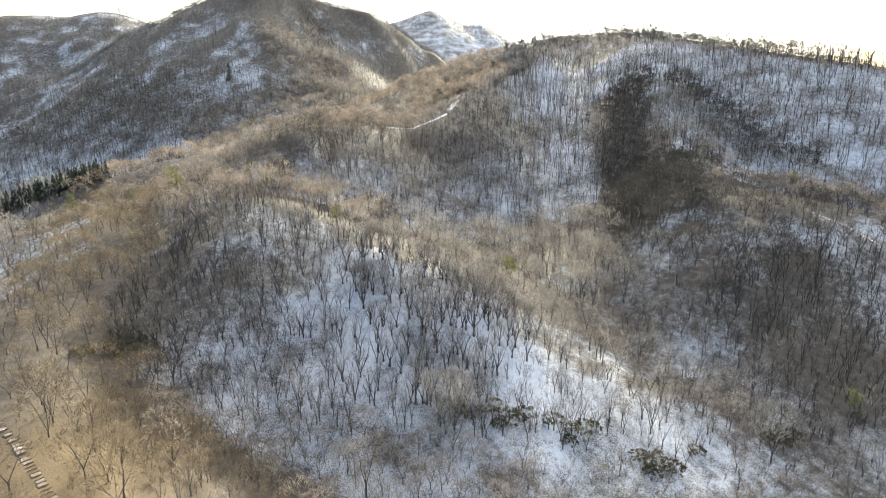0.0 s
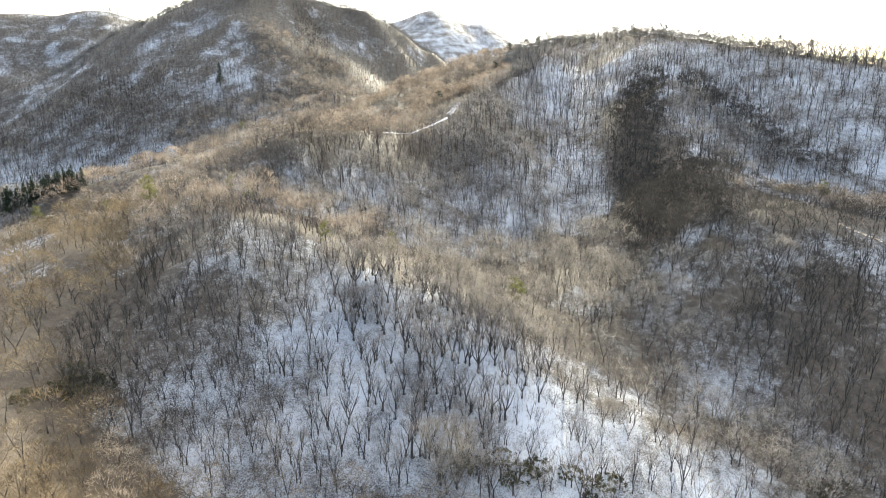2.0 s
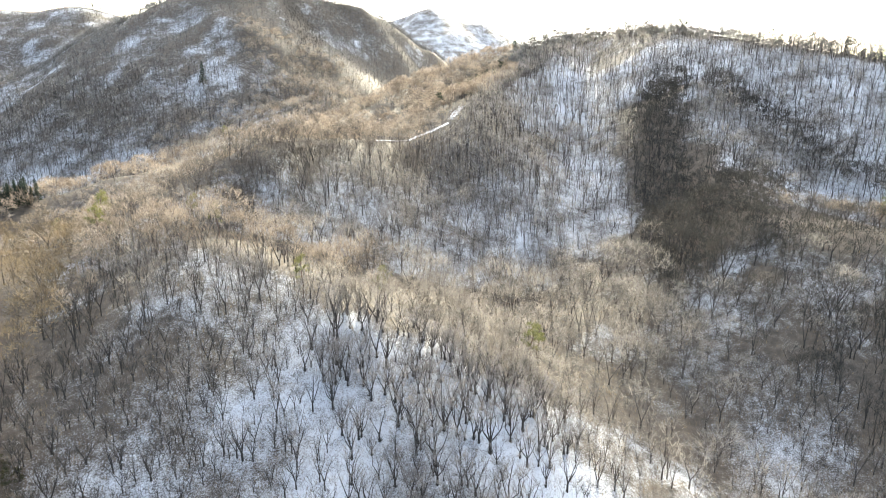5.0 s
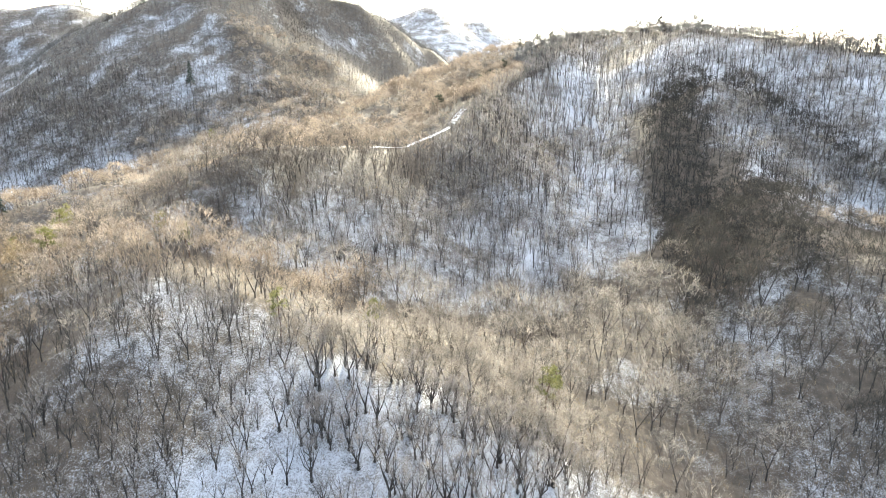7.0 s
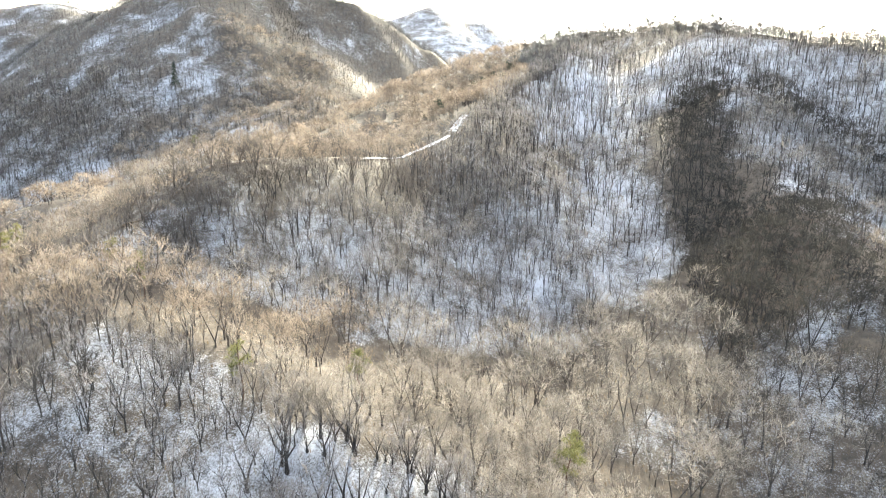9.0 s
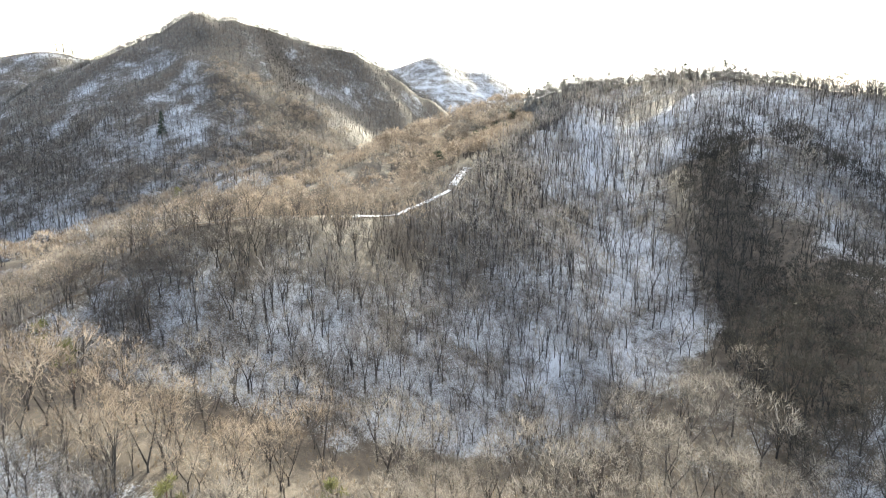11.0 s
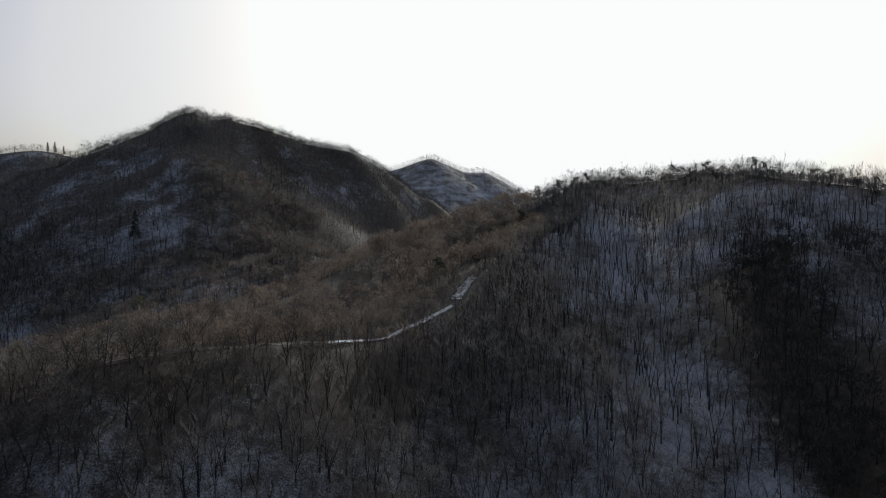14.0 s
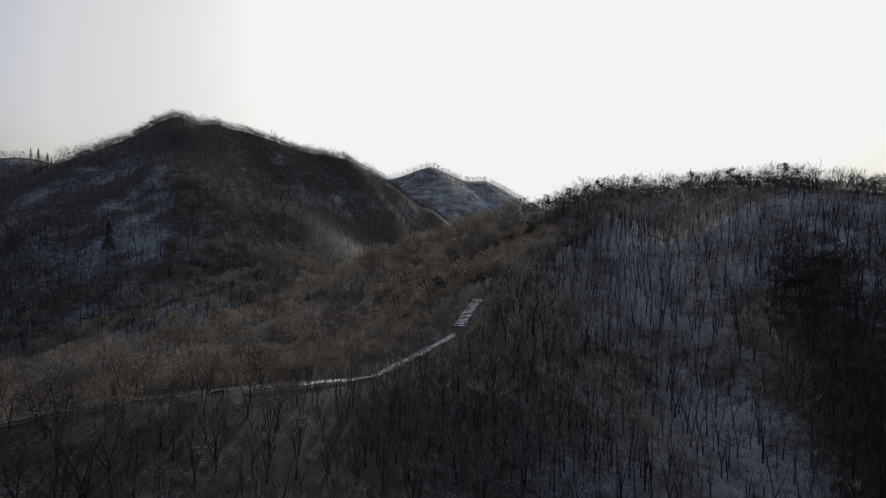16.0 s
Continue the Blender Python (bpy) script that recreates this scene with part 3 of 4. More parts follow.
hump = off_line(px, py, [(108, 246), (133, 244), (175, 232)]) < 24
canopy = (off_line(px, py, [(24, 425), (2, 385), (-20, 350), (-42, 325), (-86, 312), (-140, 280)]) < 36) & (off_line(px, py, [(3, 325), (12, 354), (47, 420)]) * np.where(px > 3 + (py - 325) * 0.43, 1, -1) < 4)
sort = np.where(canopy & (sort != FARTHEST), np.where(np.hypot(px, py - 150) > 175, FAR_DOME, DOME), sort)
sort = np.where(hump & (sort != FARTHEST), DOME, sort)
spine = off_line(px, py, [(-14, 186), (18, 168), (62, 153)]) < 12
sort = np.where(spine & (sort == DOME), VASE, sort)
sort = np.where(near_face & (rng.random(px.size) < np.where(px > 5, 0.34, 0.12)), SCRUB, sort)
sort = np.where((py < 121) & (px > -50), np.where(rng.random(px.size) < 0.75, SCRUB, VASE), sort)
ALL_KINDS = sum(KINDS, [])
crests = (off_line(px, py, [(-110, 210), (-105, 165), (-80, 100)]) < 22) | (off_line(px, py, [(-40, 281), (-76, 240), (-110, 210)]) < 13)
sort = np.where(crests & ~near_face & (sort != FARTHEST), np.where(np.hypot(px, py - 150) > 140, FAR_DOME, DOME), sort)
# spur flank and gully: trees darkened by twig colour, largely in place of shade
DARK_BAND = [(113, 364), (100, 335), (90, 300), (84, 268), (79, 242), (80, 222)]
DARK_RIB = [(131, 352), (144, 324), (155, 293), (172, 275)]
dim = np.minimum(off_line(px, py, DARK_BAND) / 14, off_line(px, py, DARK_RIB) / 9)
# further lines, mostly the valley corner, darkened in place of the hump's shade
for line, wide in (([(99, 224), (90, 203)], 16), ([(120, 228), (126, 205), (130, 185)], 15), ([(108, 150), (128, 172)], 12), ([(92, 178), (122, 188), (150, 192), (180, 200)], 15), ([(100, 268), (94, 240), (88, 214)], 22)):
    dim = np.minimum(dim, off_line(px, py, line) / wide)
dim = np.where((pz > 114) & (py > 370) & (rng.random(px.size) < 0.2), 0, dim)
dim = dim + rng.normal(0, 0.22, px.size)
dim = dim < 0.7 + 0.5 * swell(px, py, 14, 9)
# hump side turned from the sun: its shade goes into dark twigs
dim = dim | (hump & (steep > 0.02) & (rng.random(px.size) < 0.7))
valley = (np.abs(px - 25) < 95) & (py > 185) & (py < 265) & (sort == DOME) & ~crests & ~hump & ~canopy
sort = np.where(valley, TALL, sort)
roomy = ((sort == DOME) | (sort == FAR_DOME)) & (pz < 112) & ~dim & ~hump & (off_line(px, py, TRAIL) > 22) & (off_line(px, py, [(-88, 206), (-60, 200), (-36, 195), (-20, 208)]) > 14) & ~(canopy & (py > 360))
rest = rest & (~roomy | (rng.random(px.size) < 0.55)) & ((sort != TALL) | (rng.random(px.size) < 0.72))
scale = np.where(roomy, scale * 1.08, np.where(sort == TALL, scale * 1.08, scale))
rows = np.stack([px, py, scale, kinds_at(sort)], 1)
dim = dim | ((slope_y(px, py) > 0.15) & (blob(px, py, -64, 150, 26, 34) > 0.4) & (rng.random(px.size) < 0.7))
# ridge tops: brown twigs whose tone partly stands for golden sunlight
warm = (canopy | hump | (off_line(px, py, [(-88, 206), (-60, 200), (-36, 195), (-20, 208)]) < 8 + 8 * swell(px, py, 10, 12)) | (off_line(px, py, [(-110, 210), (-105, 165), (-80, 100)]) < 17 + 16 * swell(px, py, 20, 12)) | (off_line(px, py, [(-16, 305), (-40, 281), (-76, 240), (-95, 215)]) < 7 + 9 * swell(px, py, 12, 12))) & ~near_face
gold = (off_line(px, py, [(-118, 200), (-106, 165), (-98, 130), (-82, 100), (-64, 75)]) < 24) & ~near_face
warm = warm & ~gold
skyline = (off_line(px, py, CREST) < 10) & ~dim
plant_all("crest_woodland", rows[rest & skyline], ALL_KINDS, [DARK_BARK, DUSKY_TWIGS], "row of dusky leafless trees along the mountain's crest", "woodland")
# bank below the trail: shade is coloured into most of its trees
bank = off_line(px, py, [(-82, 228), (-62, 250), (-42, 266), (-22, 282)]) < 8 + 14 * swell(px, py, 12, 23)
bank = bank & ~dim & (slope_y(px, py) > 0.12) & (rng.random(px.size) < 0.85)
plant_all("spur_woodland", rows[rest & ~dim & ~skyline & ~bank & gold], ALL_KINDS, [BARK, GOLD_TWIGS], "golden brown leafless woodland on the meadow spur", "woodland")
plant_all("ridge_woodland", rows[rest & ~dim & ~skyline & ~bank & warm], ALL_KINDS, [BARK, WARM_TWIGS], "warm brown leafless woodland with rounded crowns along the ridge, sunlight partly in its colour", "woodland")
plant_all("bank_woodland", rows[rest & bank], ALL_KINDS, [DARK_BARK, BANK_SHADE_TWIGS], "leafless woodland on the bank under the trail, shade put into its twig colour", "woodland")
grey = (near_face | (away & (rng.random(px.size) < 0.75))) & ~warm & ~gold
plant_all("slope_woodland", rows[rest & ~dim & ~skyline & ~bank & grey], ALL_KINDS, [DARK_BARK, GREY_TWIGS], "thin grey leafless trees on the snowy shaded slopes", "woodland")
plant_all("bare_woodland", rows[rest & ~dim & ~skyline & ~bank & ~warm & ~grey & ~gold], ALL_KINDS, [BARK, TWIGS], "leafless grey-brown broadleaf woodland on the snowy slopes", "woodland")
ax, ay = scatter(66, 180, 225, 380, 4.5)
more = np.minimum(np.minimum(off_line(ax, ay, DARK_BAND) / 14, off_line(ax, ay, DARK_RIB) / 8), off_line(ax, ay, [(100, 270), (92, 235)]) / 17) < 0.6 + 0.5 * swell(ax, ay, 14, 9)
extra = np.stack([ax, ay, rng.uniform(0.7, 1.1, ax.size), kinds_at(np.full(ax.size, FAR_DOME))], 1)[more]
# more corner trees: hillside shade put into their dark twigs
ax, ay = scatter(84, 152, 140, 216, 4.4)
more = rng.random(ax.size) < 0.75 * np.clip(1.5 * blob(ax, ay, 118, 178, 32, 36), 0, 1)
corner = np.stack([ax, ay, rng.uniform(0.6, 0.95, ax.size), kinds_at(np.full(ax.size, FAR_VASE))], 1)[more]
plant_all("dark_woodland", np.concatenate([rows[rest & dim], extra, corner]), ALL_KINDS, [DARK_BARK, DARK_TWIGS], "dense leafless woodland with darkened twigs, partly standing in for shade", "woodland")
fx, fy = scatter(-620, 330, 472, 790, 4.95)
keep = (rng.random(fx.size) < np.where((slope_y(fx, fy) > -0.1) | ((fx > -120) & (fy < 700)), 0.95, 0.3)) & in_sight(fx, fy) & ~((fx > 60) & (fy > 512)) & ~((fx > -250) & (fx < -100) & (fy > 650))
low = np.where(off_line(fx, fy, [(-320, 520), (-250, 570), (-188, 603), (-135, 613), (-80, 636), (-20, 668), (37, 700)]) < 16, 0.75, 1.0)
low = np.where(off_line(fx, fy, [(-200, 760), (-360, 712), (-480, 690), (-700, 640)]) < 16, 0.7, low)
rows = np.stack([fx, fy, rng.uniform(0.85, 1.3, fx.size) * low, kinds_at(np.full(fx.size, FARTHEST))], 1)
PEAK_LINE = [(-320, 520), (-250, 570), (-215, 588), (-188, 603), (-135, 613), (-105, 624), (-80, 636), (-20, 668), (37, 700)]
ex, ey = scatter(-330, 40, 515, 705, 2.0)
fringe = (off_line(ex, ey, PEAK_LINE) < 5) & (rng.random(ex.size) < 0.95)
rows = np.concatenate([rows, np.stack([ex, ey, rng.uniform(0.4, 0.7, ex.size), kinds_at(np.full(ex.size, FARTHEST))], 1)[fringe]])
under = (off_line(ex, ey, PEAK_LINE) < 9) & (rng.random(ex.size) < 0.55)
rows = np.concatenate([rows, np.stack([ex + 1.3, ey + 1.3, rng.uniform(0.7, 1.15, ex.size), kinds_at(np.full(ex.size, THICKET))], 1)[under]])
fx, fy, keep = rows[:, 0], rows[:, 1], np.concatenate([keep, np.ones(fringe.sum() + under.sum(), bool)])
# outside the brown part, the face's shade comes from dusky twigs
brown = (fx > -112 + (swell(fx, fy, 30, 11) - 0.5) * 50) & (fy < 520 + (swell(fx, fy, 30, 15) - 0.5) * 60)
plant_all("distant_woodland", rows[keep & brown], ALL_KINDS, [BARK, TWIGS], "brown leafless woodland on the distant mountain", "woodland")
# ravine trees take dark twigs to imitate the shade in it
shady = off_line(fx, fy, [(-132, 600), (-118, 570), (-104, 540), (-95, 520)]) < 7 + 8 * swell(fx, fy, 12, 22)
plant_all("ravine_woodland", rows[keep & ~brown & shady], ALL_KINDS, [DARK_BARK, DARK_TWIGS], "leafless woodland in the mountain's ravine, shade put into its dark twigs", "woodland")
plant_all("mountain_woodland", rows[keep & ~brown & ~shady], ALL_KINDS, [BARK, DUSKY_TWIGS], "leafless woodland covering the mountain face, shade and haze in its twig colour", "woodland")
fx, fy = scatter(-175, -10, 395, 530, 4.8)
keep = (rng.random(fx.size) < 0.6) & (off_line(fx, fy, [(-120, 525), (-75, 470), (-110, 428), (-135, 402)]) < 34)
rows = np.stack([fx, fy, rng.uniform(0.8, 1.2, fx.size), kinds_at(np.full(fx.size, FAR_DOME))], 1)[keep]
plant_all("foothill_woodland", rows, ALL_KINDS, [BARK, WARM_TWIGS], "warm brown leafless woodland at the mountain's foot", "woodland")
# farthest peak: haze put into the twig colour
fx, fy = scatter(-260, 250, 1280, 1400, 7.2)
rows = np.stack([fx, fy, rng.uniform(1.0, 1.5, fx.size), kinds_at(np.full(fx.size, FARTHEST))], 1)
plant_all("farthest_woodland", rows, ALL_KINDS, [BARK, GREY_TWIGS], "leafless woodland on the farthest peak, its pale grey twigs standing in for haze", "woodland")

tx, ty = scatter(20, 240, 340, 515, 2.4)
keep = (off_line(tx, ty, CREST) < 8) & (off_line(tx, ty, UPPER_TRAIL) > 1.5) & (rng.random(tx.size) < 0.75)
plant_all("crest_scrub", np.stack([tx, ty, rng.uniform(0.7, 1.1, tx.size), kinds_at(np.full(tx.size, THICKET))], 1)[keep], ALL_KINDS, [BARK, DUSKY_TWIGS], "low leafless scrub under the trees of the crest", "scrub")

bx, by = scatter(-60, 100, 96, 132, 3.2)
keep = rng.random(bx.size) < 0.75 * np.clip((124 + 0.12 * np.clip(bx - 50, 0, 60) - by) / 8, 0, 1) * (0.35 + swell(bx, by, 9, 7))
plant_all("scrub", np.stack([bx, by, rng.uniform(0.6, 1.25, bx.size), kinds_at(np.full(bx.size, SCRUB))], 1)[keep], ALL_KINDS, [BARK, BRUSH], "low brown leafless scrub in the snowy hollow", "scrub")

ex, ey = scatter(-72, 28, 98, 124, 4.0)
keep = (rng.random(ex.size) < 0.8 * np.clip((121 - 0.05 * np.abs(ex + 20) - ey) / 6 + 0.5, 0, 1)) & (grassiness(ex, ey) < 0.75)
rows = np.stack([ex, ey, rng.uniform(0.55, 0.9, ex.size), kinds_at(np.full(ex.size, DOME))], 1)
gilt = ex < -30 + 20 * (swell(ex, ey, 8, 19) - 0.5)
plant_all("meadow_thicket", rows[keep & gilt], ALL_KINDS, [BARK, GOLD_TWIGS], "golden brown leafless thicket at the edge of the meadow", "woodland")
plant_all("hollow_thicket", rows[keep & ~gilt], ALL_KINDS, [BARK, WARM_TWIGS], "tan leafless thicket along the snowy hollow", "woodland")
ex, ey = scatter(-108, -48, 72, 112, 2.6)
keep = (rng.random(ex.size) < 0.6 * (0.4 + swell(ex, ey, 7, 20))) & (off_line(ex, ey, LOW_STAIR) > 2.0)
plant_all("meadow_scrub", np.stack([ex, ey, rng.uniform(0.4, 1.0, ex.size), kinds_at(np.full(ex.size, SCRUB))], 1)[keep], ALL_KINDS, [BARK, BRUSH], "low brown leafless shrubs on the dry meadow", "scrub")

models = {"sparse": (sparse, "slender leafless tree with dark forked stems on snow", []), "full": (full, "leafless tree with a domed crown of tan twigs", [])}
for i in np.flatnonzero(single):
    shapes, label, made = models["sparse" if near_face[i] else "full"]
    k = rnd.randrange(len(shapes))
    m = planted(None, px[i], py[i], scale[i], rnd.uniform(0, math.tau))
    first = [o for j, o in made if j == k]
    if first:
        copy_thing(first[0], Matrix.Translation(m.translation) @ m.to_quaternion().to_matrix().to_4x4()).scale = (scale[i],) * 3
    else:
        ob = tree_thing(shapes[k], "bare_tree", label, "tree", [DARK_BARK, GREY_TWIGS] if near_face[i] else [BARK, TWIGS], "leafless trees on the near spur")
        ob.matrix_basis = m
        made.append((k, ob))


# ---- evergreens ----
def needle_tuft(wood, at, size, count, rnd, flat, width, mat):
    """A clump of needles: short slivers from one middle."""
    at = Vector(at)
    for _ in range(count):
        d = Vector((rnd.gauss(0, 1), rnd.gauss(0, 1), rnd.gauss(0.25, 1) * flat)).normalized()
        a = at + d * size * rnd.uniform(0.05, 0.5)
        wood.sliver(a, at + d * size * rnd.uniform(0.7, 1.15), width, rnd, mat)


def pine(rnd, tall, tufts, count, width, wide=1.0):
    """A pine with a bent bare trunk and flat tiers of needle clumps near its top."""
    trunk, crown, limbs = Wood(), Wood(), []
    p, r = Vector((0, 0, -0.5)), tall * 0.017
    spine = [p]
    for c in range(4):
        q = Vector((rnd.gauss(0, 0.03) * tall, rnd.gauss(0, 0.03) * tall, tall * (c + 1) / 4.2))
        trunk.rod(p, q, r, r * 0.75, 5)
        spine.append(q)
        p, r = q, r * 0.75
    for k in range(tufts):
        f = 0.5 + 0.5 * (k + rnd.random()) / tufts
        g = f * 4
        s = spine[min(int(g), 3)].lerp(spine[min(int(g), 3) + 1], g - min(int(g), 3))
        a, reach = rnd.uniform(0, math.tau), tall * rnd.uniform(0.08, 0.28) * (1.35 - f) * wide
        e = s + Vector((math.cos(a) * reach, math.sin(a) * reach, reach * rnd.uniform(0.0, 0.35)))
        limb = Wood()
        limb.rod(s, e, tall * 0.006, 0.0, 3)
        limbs.append(limb)
        needle_tuft(crown, e, tall * rnd.uniform(0.08, 0.12) * wide, count, rnd, 0.55 / wide, width, 1)
    return trunk, limbs, crown


def cedar(rnd, tall, tiers, count, width):
    """A dark spire of a conifer: a straight trunk with drooping tiers that narrow to the tip."""
    trunk, crown = Wood(), Wood()
    trunk.rod((0, 0, -0.5), (0, 0, tall), tall * 0.016, 0.0, 5)
    for k in range(tiers):
        f = k / tiers
        r = tall * 0.2 * (1 - f) ** 0.8 + 0.15
        for _ in range(count):
            a = rnd.uniform(0, math.tau)
            z = tall * (0.1 + 0.9 * f) + rnd.uniform(-0.03, 0.03) * tall
            s = Vector((math.cos(a) * r * 0.1, math.sin(a) * r * 0.1, z + r * 0.3))
            e = Vector((math.cos(a) * r, math.sin(a) * r, z - r * rnd.uniform(0.0, 0.25))) * rnd.uniform(0.92, 1.05)
            crown.sliver(s, e, width, rnd, 1)
            crown.sliver(s.lerp(e, 0.5), e + Vector((rnd.gauss(0, 0.2), rnd.gauss(0, 0.2), 0.1)) * r, width, rnd, 1)
    return trunk, [], crown


def stand(shapes, places, name, label, category, mats, group, low=0.85, high=1.15):
    made = {}
    for i, (x, y) in enumerate(places):
        k, s, a = i % len(shapes), rnd.uniform(low, high), rnd.uniform(0, math.tau)
        m = Matrix.Translation((x, y, float(height(x, y)))) @ Matrix.Rotation(a, 4, "Z")
        if k not in made:
            made[k] = tree_thing(shapes[k], name, label, category, mats, group)
            made[k].matrix_basis = m @ Matrix.Scale(s, 4)
        else:
            copy_thing(made[k], m).scale = (s, s, s)


green_pines = [pine(rnd, rnd.uniform(9, 11), 13, 70, 0.09) for _ in range(4)]
stand(green_pines, [(-15, 190), (20, 179), (23, 187), (-72, 219), (-63, 213), (-33, 182), (-127, 243), (-93, 207), (-125, 400), (-140, 222), (140, 238), (109, 141), (-118, 255), (-105, 232)],
      "pine_tree", "small yellow-green pine among leafless trees", "pine tree", [PINE_BARK, NEEDLES], "yellow-green pines", 1.0, 1.3)
crest_pines = [pine(rnd, rnd.uniform(7, 9.5), 20, 42, 0.12, 1.5) for _ in range(4)]
stand(crest_pines, [(45, 441), (56, 449), (66, 458), (122, 477), (128, 450), (137, 424), (140, 420), (13, 392), (20, 398), (28, 402), (24, 410), (10, 376), (-3, 341), (25, 405), (33, 415), (190, 378), (176, 391), (205, 370), (101, 499), (74, 468)],
      "pine_tree", "dark red pine with flat tiers on the ridge crest", "pine tree", [PINE_BARK, DARK_NEEDLES], "pines on the crest", 0.9, 1.15)
cedars = [cedar(rnd, rnd.uniform(8, 11), 13, 22, 0.17) for _ in range(4)]
row = [(-200 + k * 1.35 + rnd.uniform(-1, 1) + d * 2.2, 257 + k * 0.95 + rnd.uniform(-1.5, 1.5) + d * 3.2) for k in range(28) for d in (0, 1)]
stand(cedars, row, "cedar_tree", "dark green conifer in a dense plantation row", "conifer", [BARK, DARK_NEEDLES], "conifers of the plantation")
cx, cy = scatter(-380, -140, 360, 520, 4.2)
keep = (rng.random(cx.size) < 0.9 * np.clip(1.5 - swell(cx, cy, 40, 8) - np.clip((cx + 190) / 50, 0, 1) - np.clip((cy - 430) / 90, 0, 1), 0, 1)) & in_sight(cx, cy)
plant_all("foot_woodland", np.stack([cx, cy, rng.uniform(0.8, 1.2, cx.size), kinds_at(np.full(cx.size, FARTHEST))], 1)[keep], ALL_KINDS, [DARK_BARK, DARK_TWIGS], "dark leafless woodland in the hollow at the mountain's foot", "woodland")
stand(cedars[:1], [(-158, 461)], "fir_tree", "lone dark conifer on the snowy mountain side", "conifer", [BARK, DARK_NEEDLES], "", 1.5, 1.6)
stand(cedars[1:3], [(-360, 712), (-366, 711), (-352, 712)], "fir_tree", "dark conifer on the skyline of the mountain", "conifer", [BARK, DARK_NEEDLES], "conifers on the skyline", 1.1, 1.4)


def bush(rnd, wide, count, width):
    wood, core = Wood(), Wood()
    core.rod((0, 0, -0.4), (0, 0, wide * 0.5), 0.09, 0.05, 5)
    for _ in range(46):
        a, q = rnd.uniform(0, math.tau), math.sqrt(rnd.random()) * 0.95
        top = wide * 0.85 * math.sqrt(1 - q * q)
        needle_tuft(wood, (math.cos(a) * wide * q, math.sin(a) * wide * q, top * rnd.uniform(0.35, 1.0)), wide * rnd.uniform(0.12, 0.22), count, rnd, 0.9, width, 1)
    return core, [], wood


bushes = [bush(rnd, rnd.uniform(2.4, 3.6), 26, 0.19) for _ in range(4)]
stand(bushes, [(8, 128), (12, 130), (16, 127), (20, 129), (13, 125), (27, 129), (31, 127), (35, 128), (30, 124), (46, 122), (50, 121), (54, 120), (48, 118), (62, 127), (-81, 138), (-84, 134), (-78, 141), (-75, 138), (-86, 130), (-83, 142), (-79, 135), (112, 143), (86, 135), (92, 138), (4, 126)],
      "evergreen_bush", "dark olive evergreen bush on the snow", "bush", [BARK, make_twigs("olive_leaves", (0.05, 0.048, 0.02), (0.09, 0.08, 0.036), (0.16, 0.135, 0.065))], "evergreen bushes")

# ---- undergrowth ----
tufts = []
for _ in range(6):
    w = Wood()
    for _ in range(5):
        a, q = rnd.uniform(0, math.tau), rnd.uniform(0.1, 0.5)
        w.sliver((math.cos(a) * 0.15, math.sin(a) * 0.15, -0.1), (math.cos(a) * q, math.sin(a) * q, rnd.uniform(0.6, 1.7)), rnd.uniform(0.04, 0.08), rnd, 0)
    tufts.append(w.arrays())
ux, uy = scatter(-160, 160, 70, 240, 1.7)
vx, vy = scatter(-95, 60, 240, 345, 1.9)
ux, uy = np.concatenate([ux, vx]), np.concatenate([uy, vy])
keep = in_sight(ux, uy, 10) & (off_line(ux, uy, STAIR) > 1.8) & (rng.random(ux.size) < 0.2 + 0.8 * swell(ux, uy, 9, 4)) & (off_line(ux, uy, TRAIL) > 1.6) & (off_line(ux, uy, LOW_STAIR) > 1.6)
plant_all("undergrowth", np.stack([ux, uy, rng.uniform(0.5, 1.1, ux.size), rng.integers(0, 6, ux.size)], 1)[keep], tufts, [BRUSH], "dry brown stalks and saplings poking through the snow", "undergrowth")

# ---- trails ----
def make_packed_snow(name, low, high):
    m, t, b = material(name, 0.16)
    t.links.new(mix(t, ramp(t, grain(t, 1.1, 5), (low, (0, 0, 0)), (high, (1, 1, 1))), (0.74, 0.755, 0.78), (0.2, 0.14, 0.09)), b.inputs["Base Color"])
    relief(t, b, grain(t, 3.0, 4), 0.6, 0.12)
    return m


PACKED = make_packed_snow("packed_snow", 0.5, 0.62)
SLUSH = make_packed_snow("muddy_slush", 0.34, 0.46)
EARTH = make_bark("trodden_earth", (0.16, 0.12, 0.085), (0.34, 0.29, 0.24))
LOG = make_bark("weathered_log", (0.05, 0.036, 0.026), (0.14, 0.1, 0.07))


def smooth_line(line, gap):
    """Points about one gap apart along a line with its corners rounded."""
    p = np.array(line, float)
    for _ in range(2):
        q = np.empty((2 * len(p) - 2, 2))
        q[0::2], q[1::2] = 0.75 * p[:-1] + 0.25 * p[1:], 0.25 * p[:-1] + 0.75 * p[1:]
        p = np.concatenate([p[:1], q, p[-1:]])
    run = np.concatenate([[0], np.cumsum(np.hypot(*np.diff(p, axis=0).T))])
    at = np.linspace(0, run[-1], max(int(run[-1] / gap), 2) + 1)
    return np.stack([np.interp(at, run, p[:, 0]), np.interp(at, run, p[:, 1])], 1)


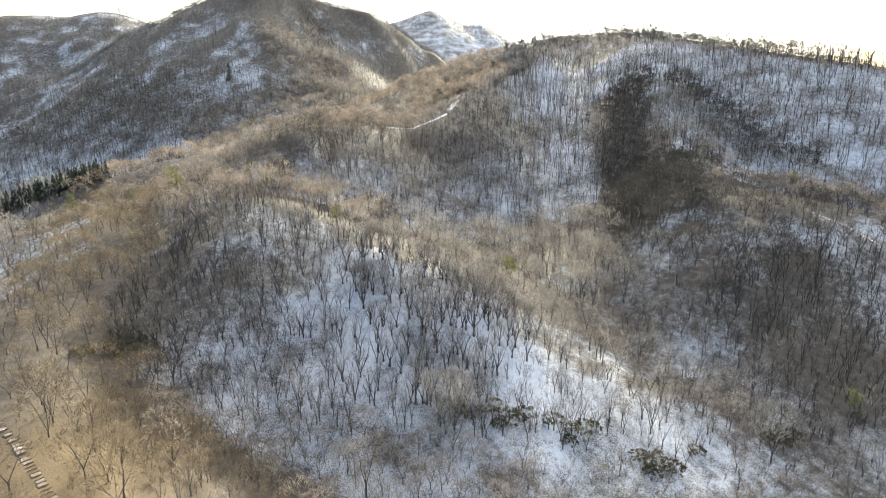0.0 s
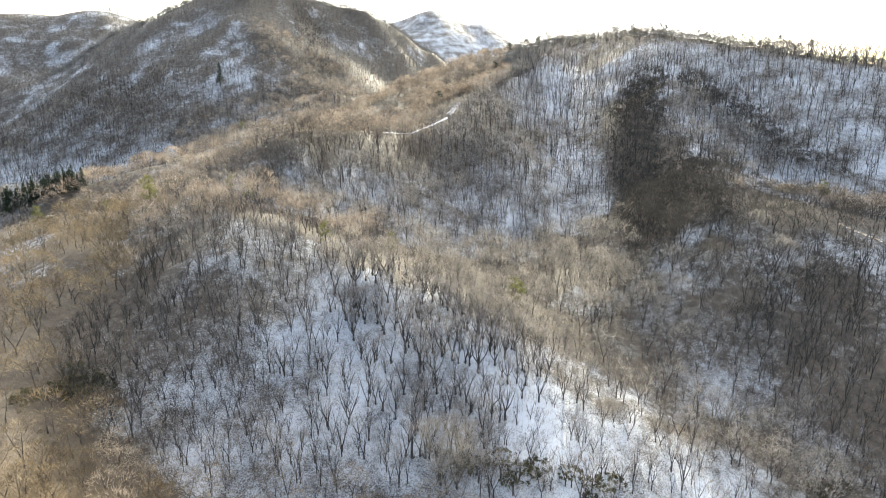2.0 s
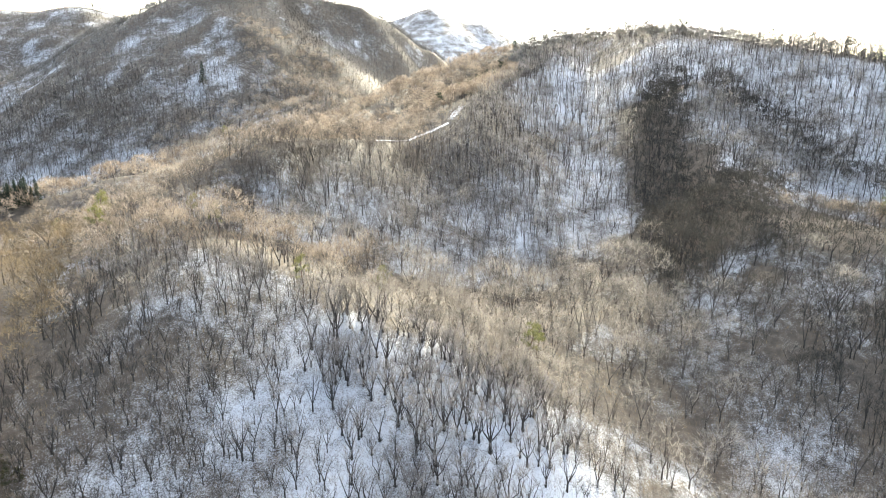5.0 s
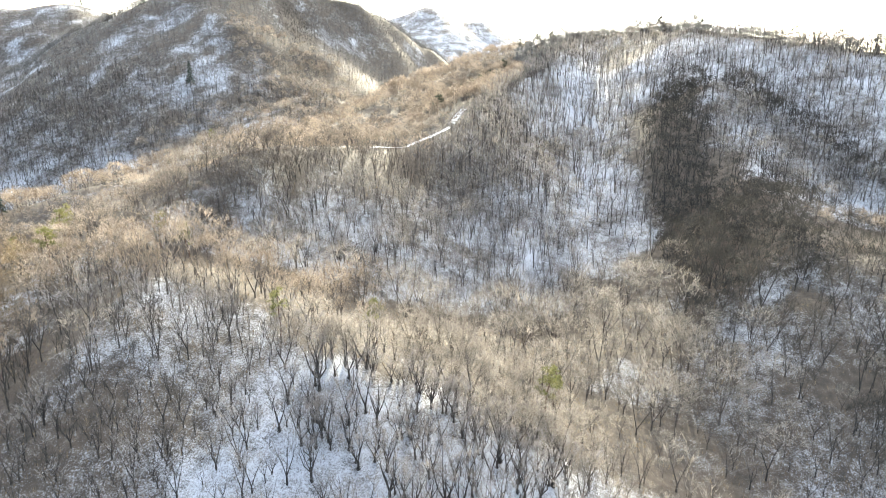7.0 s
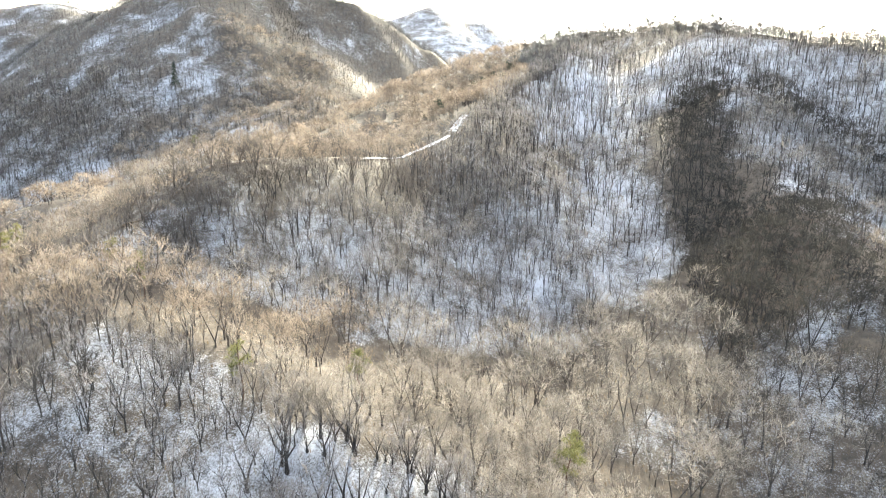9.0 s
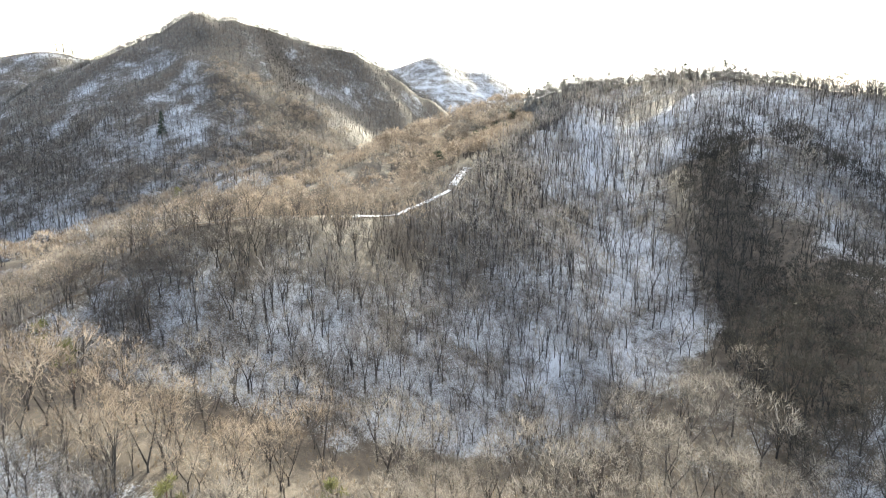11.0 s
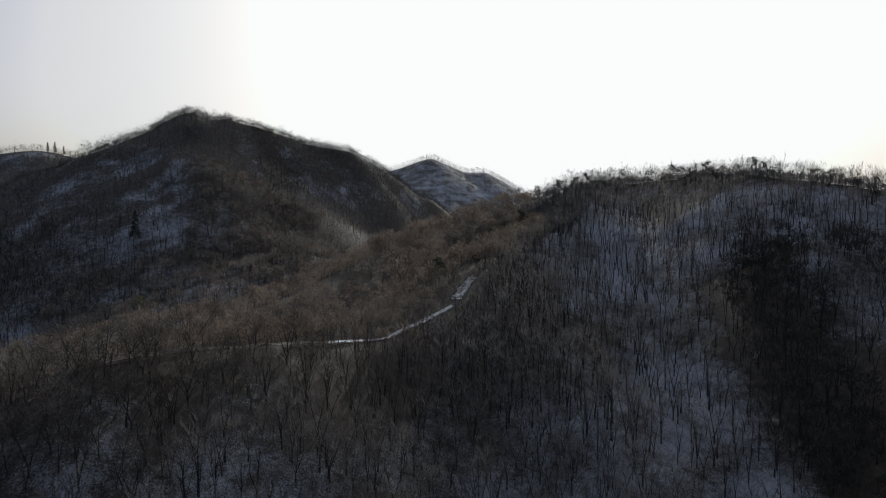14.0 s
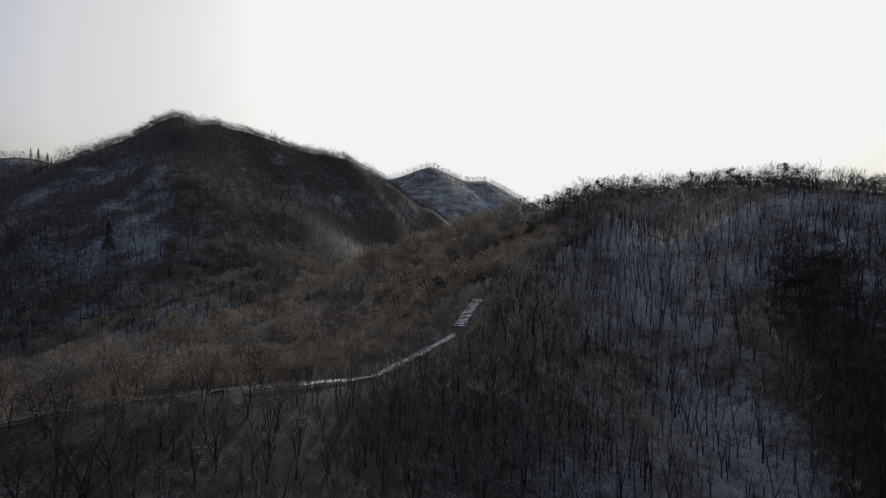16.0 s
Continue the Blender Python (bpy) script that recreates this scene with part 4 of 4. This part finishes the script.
def trail(name, line, half, label, lift=0.12, surface=PACKED):
    """A trodden trail: a level, thick band of packed snow along a line, with uneven edges."""
    p = smooth_line(line, 1.0)
    d = np.gradient(p, axis=0)
    side = np.stack([-d[:, 1], d[:, 0]], 1) / np.hypot(d[:, 0], d[:, 1])[:, None]
    z = height(p[:, 0], p[:, 1])
    w = half * np.clip(0.85 + (p[:, 0] + 16) / 26, 0.14, 1.0) * (0.5 + 0.8 * swell(p[:, 0], p[:, 1], 4, 5))
    w = w[:, None]
    a, b = p + side * w, p - side * w
    za = np.maximum(height(a[:, 0], a[:, 1]), z - 0.5) + lift
    zb = np.maximum(height(b[:, 0], b[:, 1]), z - 0.5) + lift
    lift_mid = np.maximum(z, (za + zb) / 2 - lift) + lift
    rings = [np.column_stack([a, za - 0.7]), np.column_stack([a, za]), np.column_stack([p, lift_mid]), np.column_stack([b, zb]), np.column_stack([b, zb - 0.7])]
    n = len(p)
    faces = [(r * n + i, r * n + i + 1, (r + 1) * n + i + 1, (r + 1) * n + i) for r in range(4) for i in range(n - 1)]
    return tagged(new(name, mesh_of(name, np.concatenate(rings), faces, [surface])), label, "trail", kind="structure")


trail("ridge_trail", TRAIL[9:], 0.9, "narrow hiking trail of packed snow along the ridge")
trail("lower_trail", TRAIL[:10], 0.8, "narrow muddy hiking trail along the wooded ridge", 0.12, SLUSH)
trail("upper_trail", UPPER_TRAIL, 0.6, "trodden earth trail climbing the crest", 0.1, EARTH)
trail("hump_trail", RIGHT_TRAIL, 0.7, "short muddy trail with thin snow across the wooded hump", 0.12, SLUSH)


def log_stair(line, half, gap, label, bare=0.0, surface=PACKED):
    """A stair of logs pegged into the slope, each log holding a tread of snow."""
    ob = tagged(new("log_stair"), label, "stairs")
    p = smooth_line(line, gap)
    log, tread = Wood(), Wood()
    log.rod((-half, 0, 0.02), (half, 0, 0.02), 0.1, 0.08, 8)
    lm = log.mesh("step_log", [LOG])
    bm = bmesh.new()
    bmesh.ops.create_cube(bm, size=1, matrix=Matrix.Diagonal((2 * half * 0.94, gap * 0.9, 0.5, 1)))
    bmesh.ops.bevel(bm, geom=bm.edges[:], offset=0.07, segments=2, affect="EDGES")
    tm = bpy.data.meshes.new("tread")
    bm.to_mesh(tm)
    bm.free()
    tm.materials.append(surface)
    for i in range(len(p) - 1):
        (x, y), (x2, y2) = p[i], p[i + 1]
        turn = Matrix.Rotation(math.atan2(y2 - y, x2 - x) - math.pi / 2 + rnd.uniform(-0.06, 0.06), 4, "Z")
        z = float(height(x, y)) + 0.1
        o = new("step_log", lm)
        o.parent, o.matrix_basis = ob, Matrix.Translation((x, y, z)) @ turn @ Matrix.Scale(rnd.uniform(0.85, 1.05), 4)
        if rnd.random() < bare:
            continue
        o = new("tread", tm)
        o.parent, o.matrix_basis = ob, Matrix.Translation(((x + x2) / 2 + rnd.uniform(-0.12, 0.12), (y + y2) / 2, (z + float(height(x2, y2)) + 0.1) / 2 - 0.2)) @ turn @ Matrix.Rotation(math.atan2(float(height(x2, y2)) - z + 0.1, gap) * 0.75 + rnd.uniform(-0.06, 0.06), 4, 'X') @ Matrix.Diagonal((rnd.uniform(0.7, 1.0), rnd.uniform(0.8, 1.1), 1, 1))
    return ob


log_stair(STAIR, 1.8, 0.7, "long log stair with wet snow on its treads")
log_stair(LOW_STAIR, 0.8, 1.2, "log stair with muddy snow on its treads below the meadow", 0.4, SLUSH)


def log_edging(line, side, label):
    """Logs laid end to end along the lower side of a trail, added to draw its dark line."""
    ob = tagged(new("trail_edging"), label, "edging")
    log = Wood()
    log.rod((0, 0, 0), (2.3, 0, 0), 0.13, 0.1, 7)
    lm = log.mesh("log", [LOG])
    p = smooth_line(line, 2.4)
    for (x, y), (x2, y2) in zip(p, p[1:]):
        d = math.hypot(x2 - x, y2 - y)
        nx, ny = (y2 - y) / d * side, -(x2 - x) / d * side
        a, b = (x + nx, y + ny), (x2 + nx, y2 + ny)
        za, zb = float(height(*a)) + 0.16, float(height(*b)) + 0.16
        o = new("log", lm)
        o.parent = ob
        o.matrix_basis = Matrix.Translation((*a, za)) @ Matrix.Rotation(math.atan2(b[1] - a[1], b[0] - a[0]) + rnd.uniform(-0.05, 0.05), 4, "Z") @ Matrix.Rotation(-math.atan2(zb - za, d), 4, "Y")
    return ob


log_edging([(-88, 225), (-76, 242), (-64, 258), (-51, 270)], 1.3, "dark logs added to draw the dark line along the lower edge of the trail")
log_edging([(-36, 283), (-27, 292), (-16, 305)], 1.5, "weathered logs added along the trail below the stair")
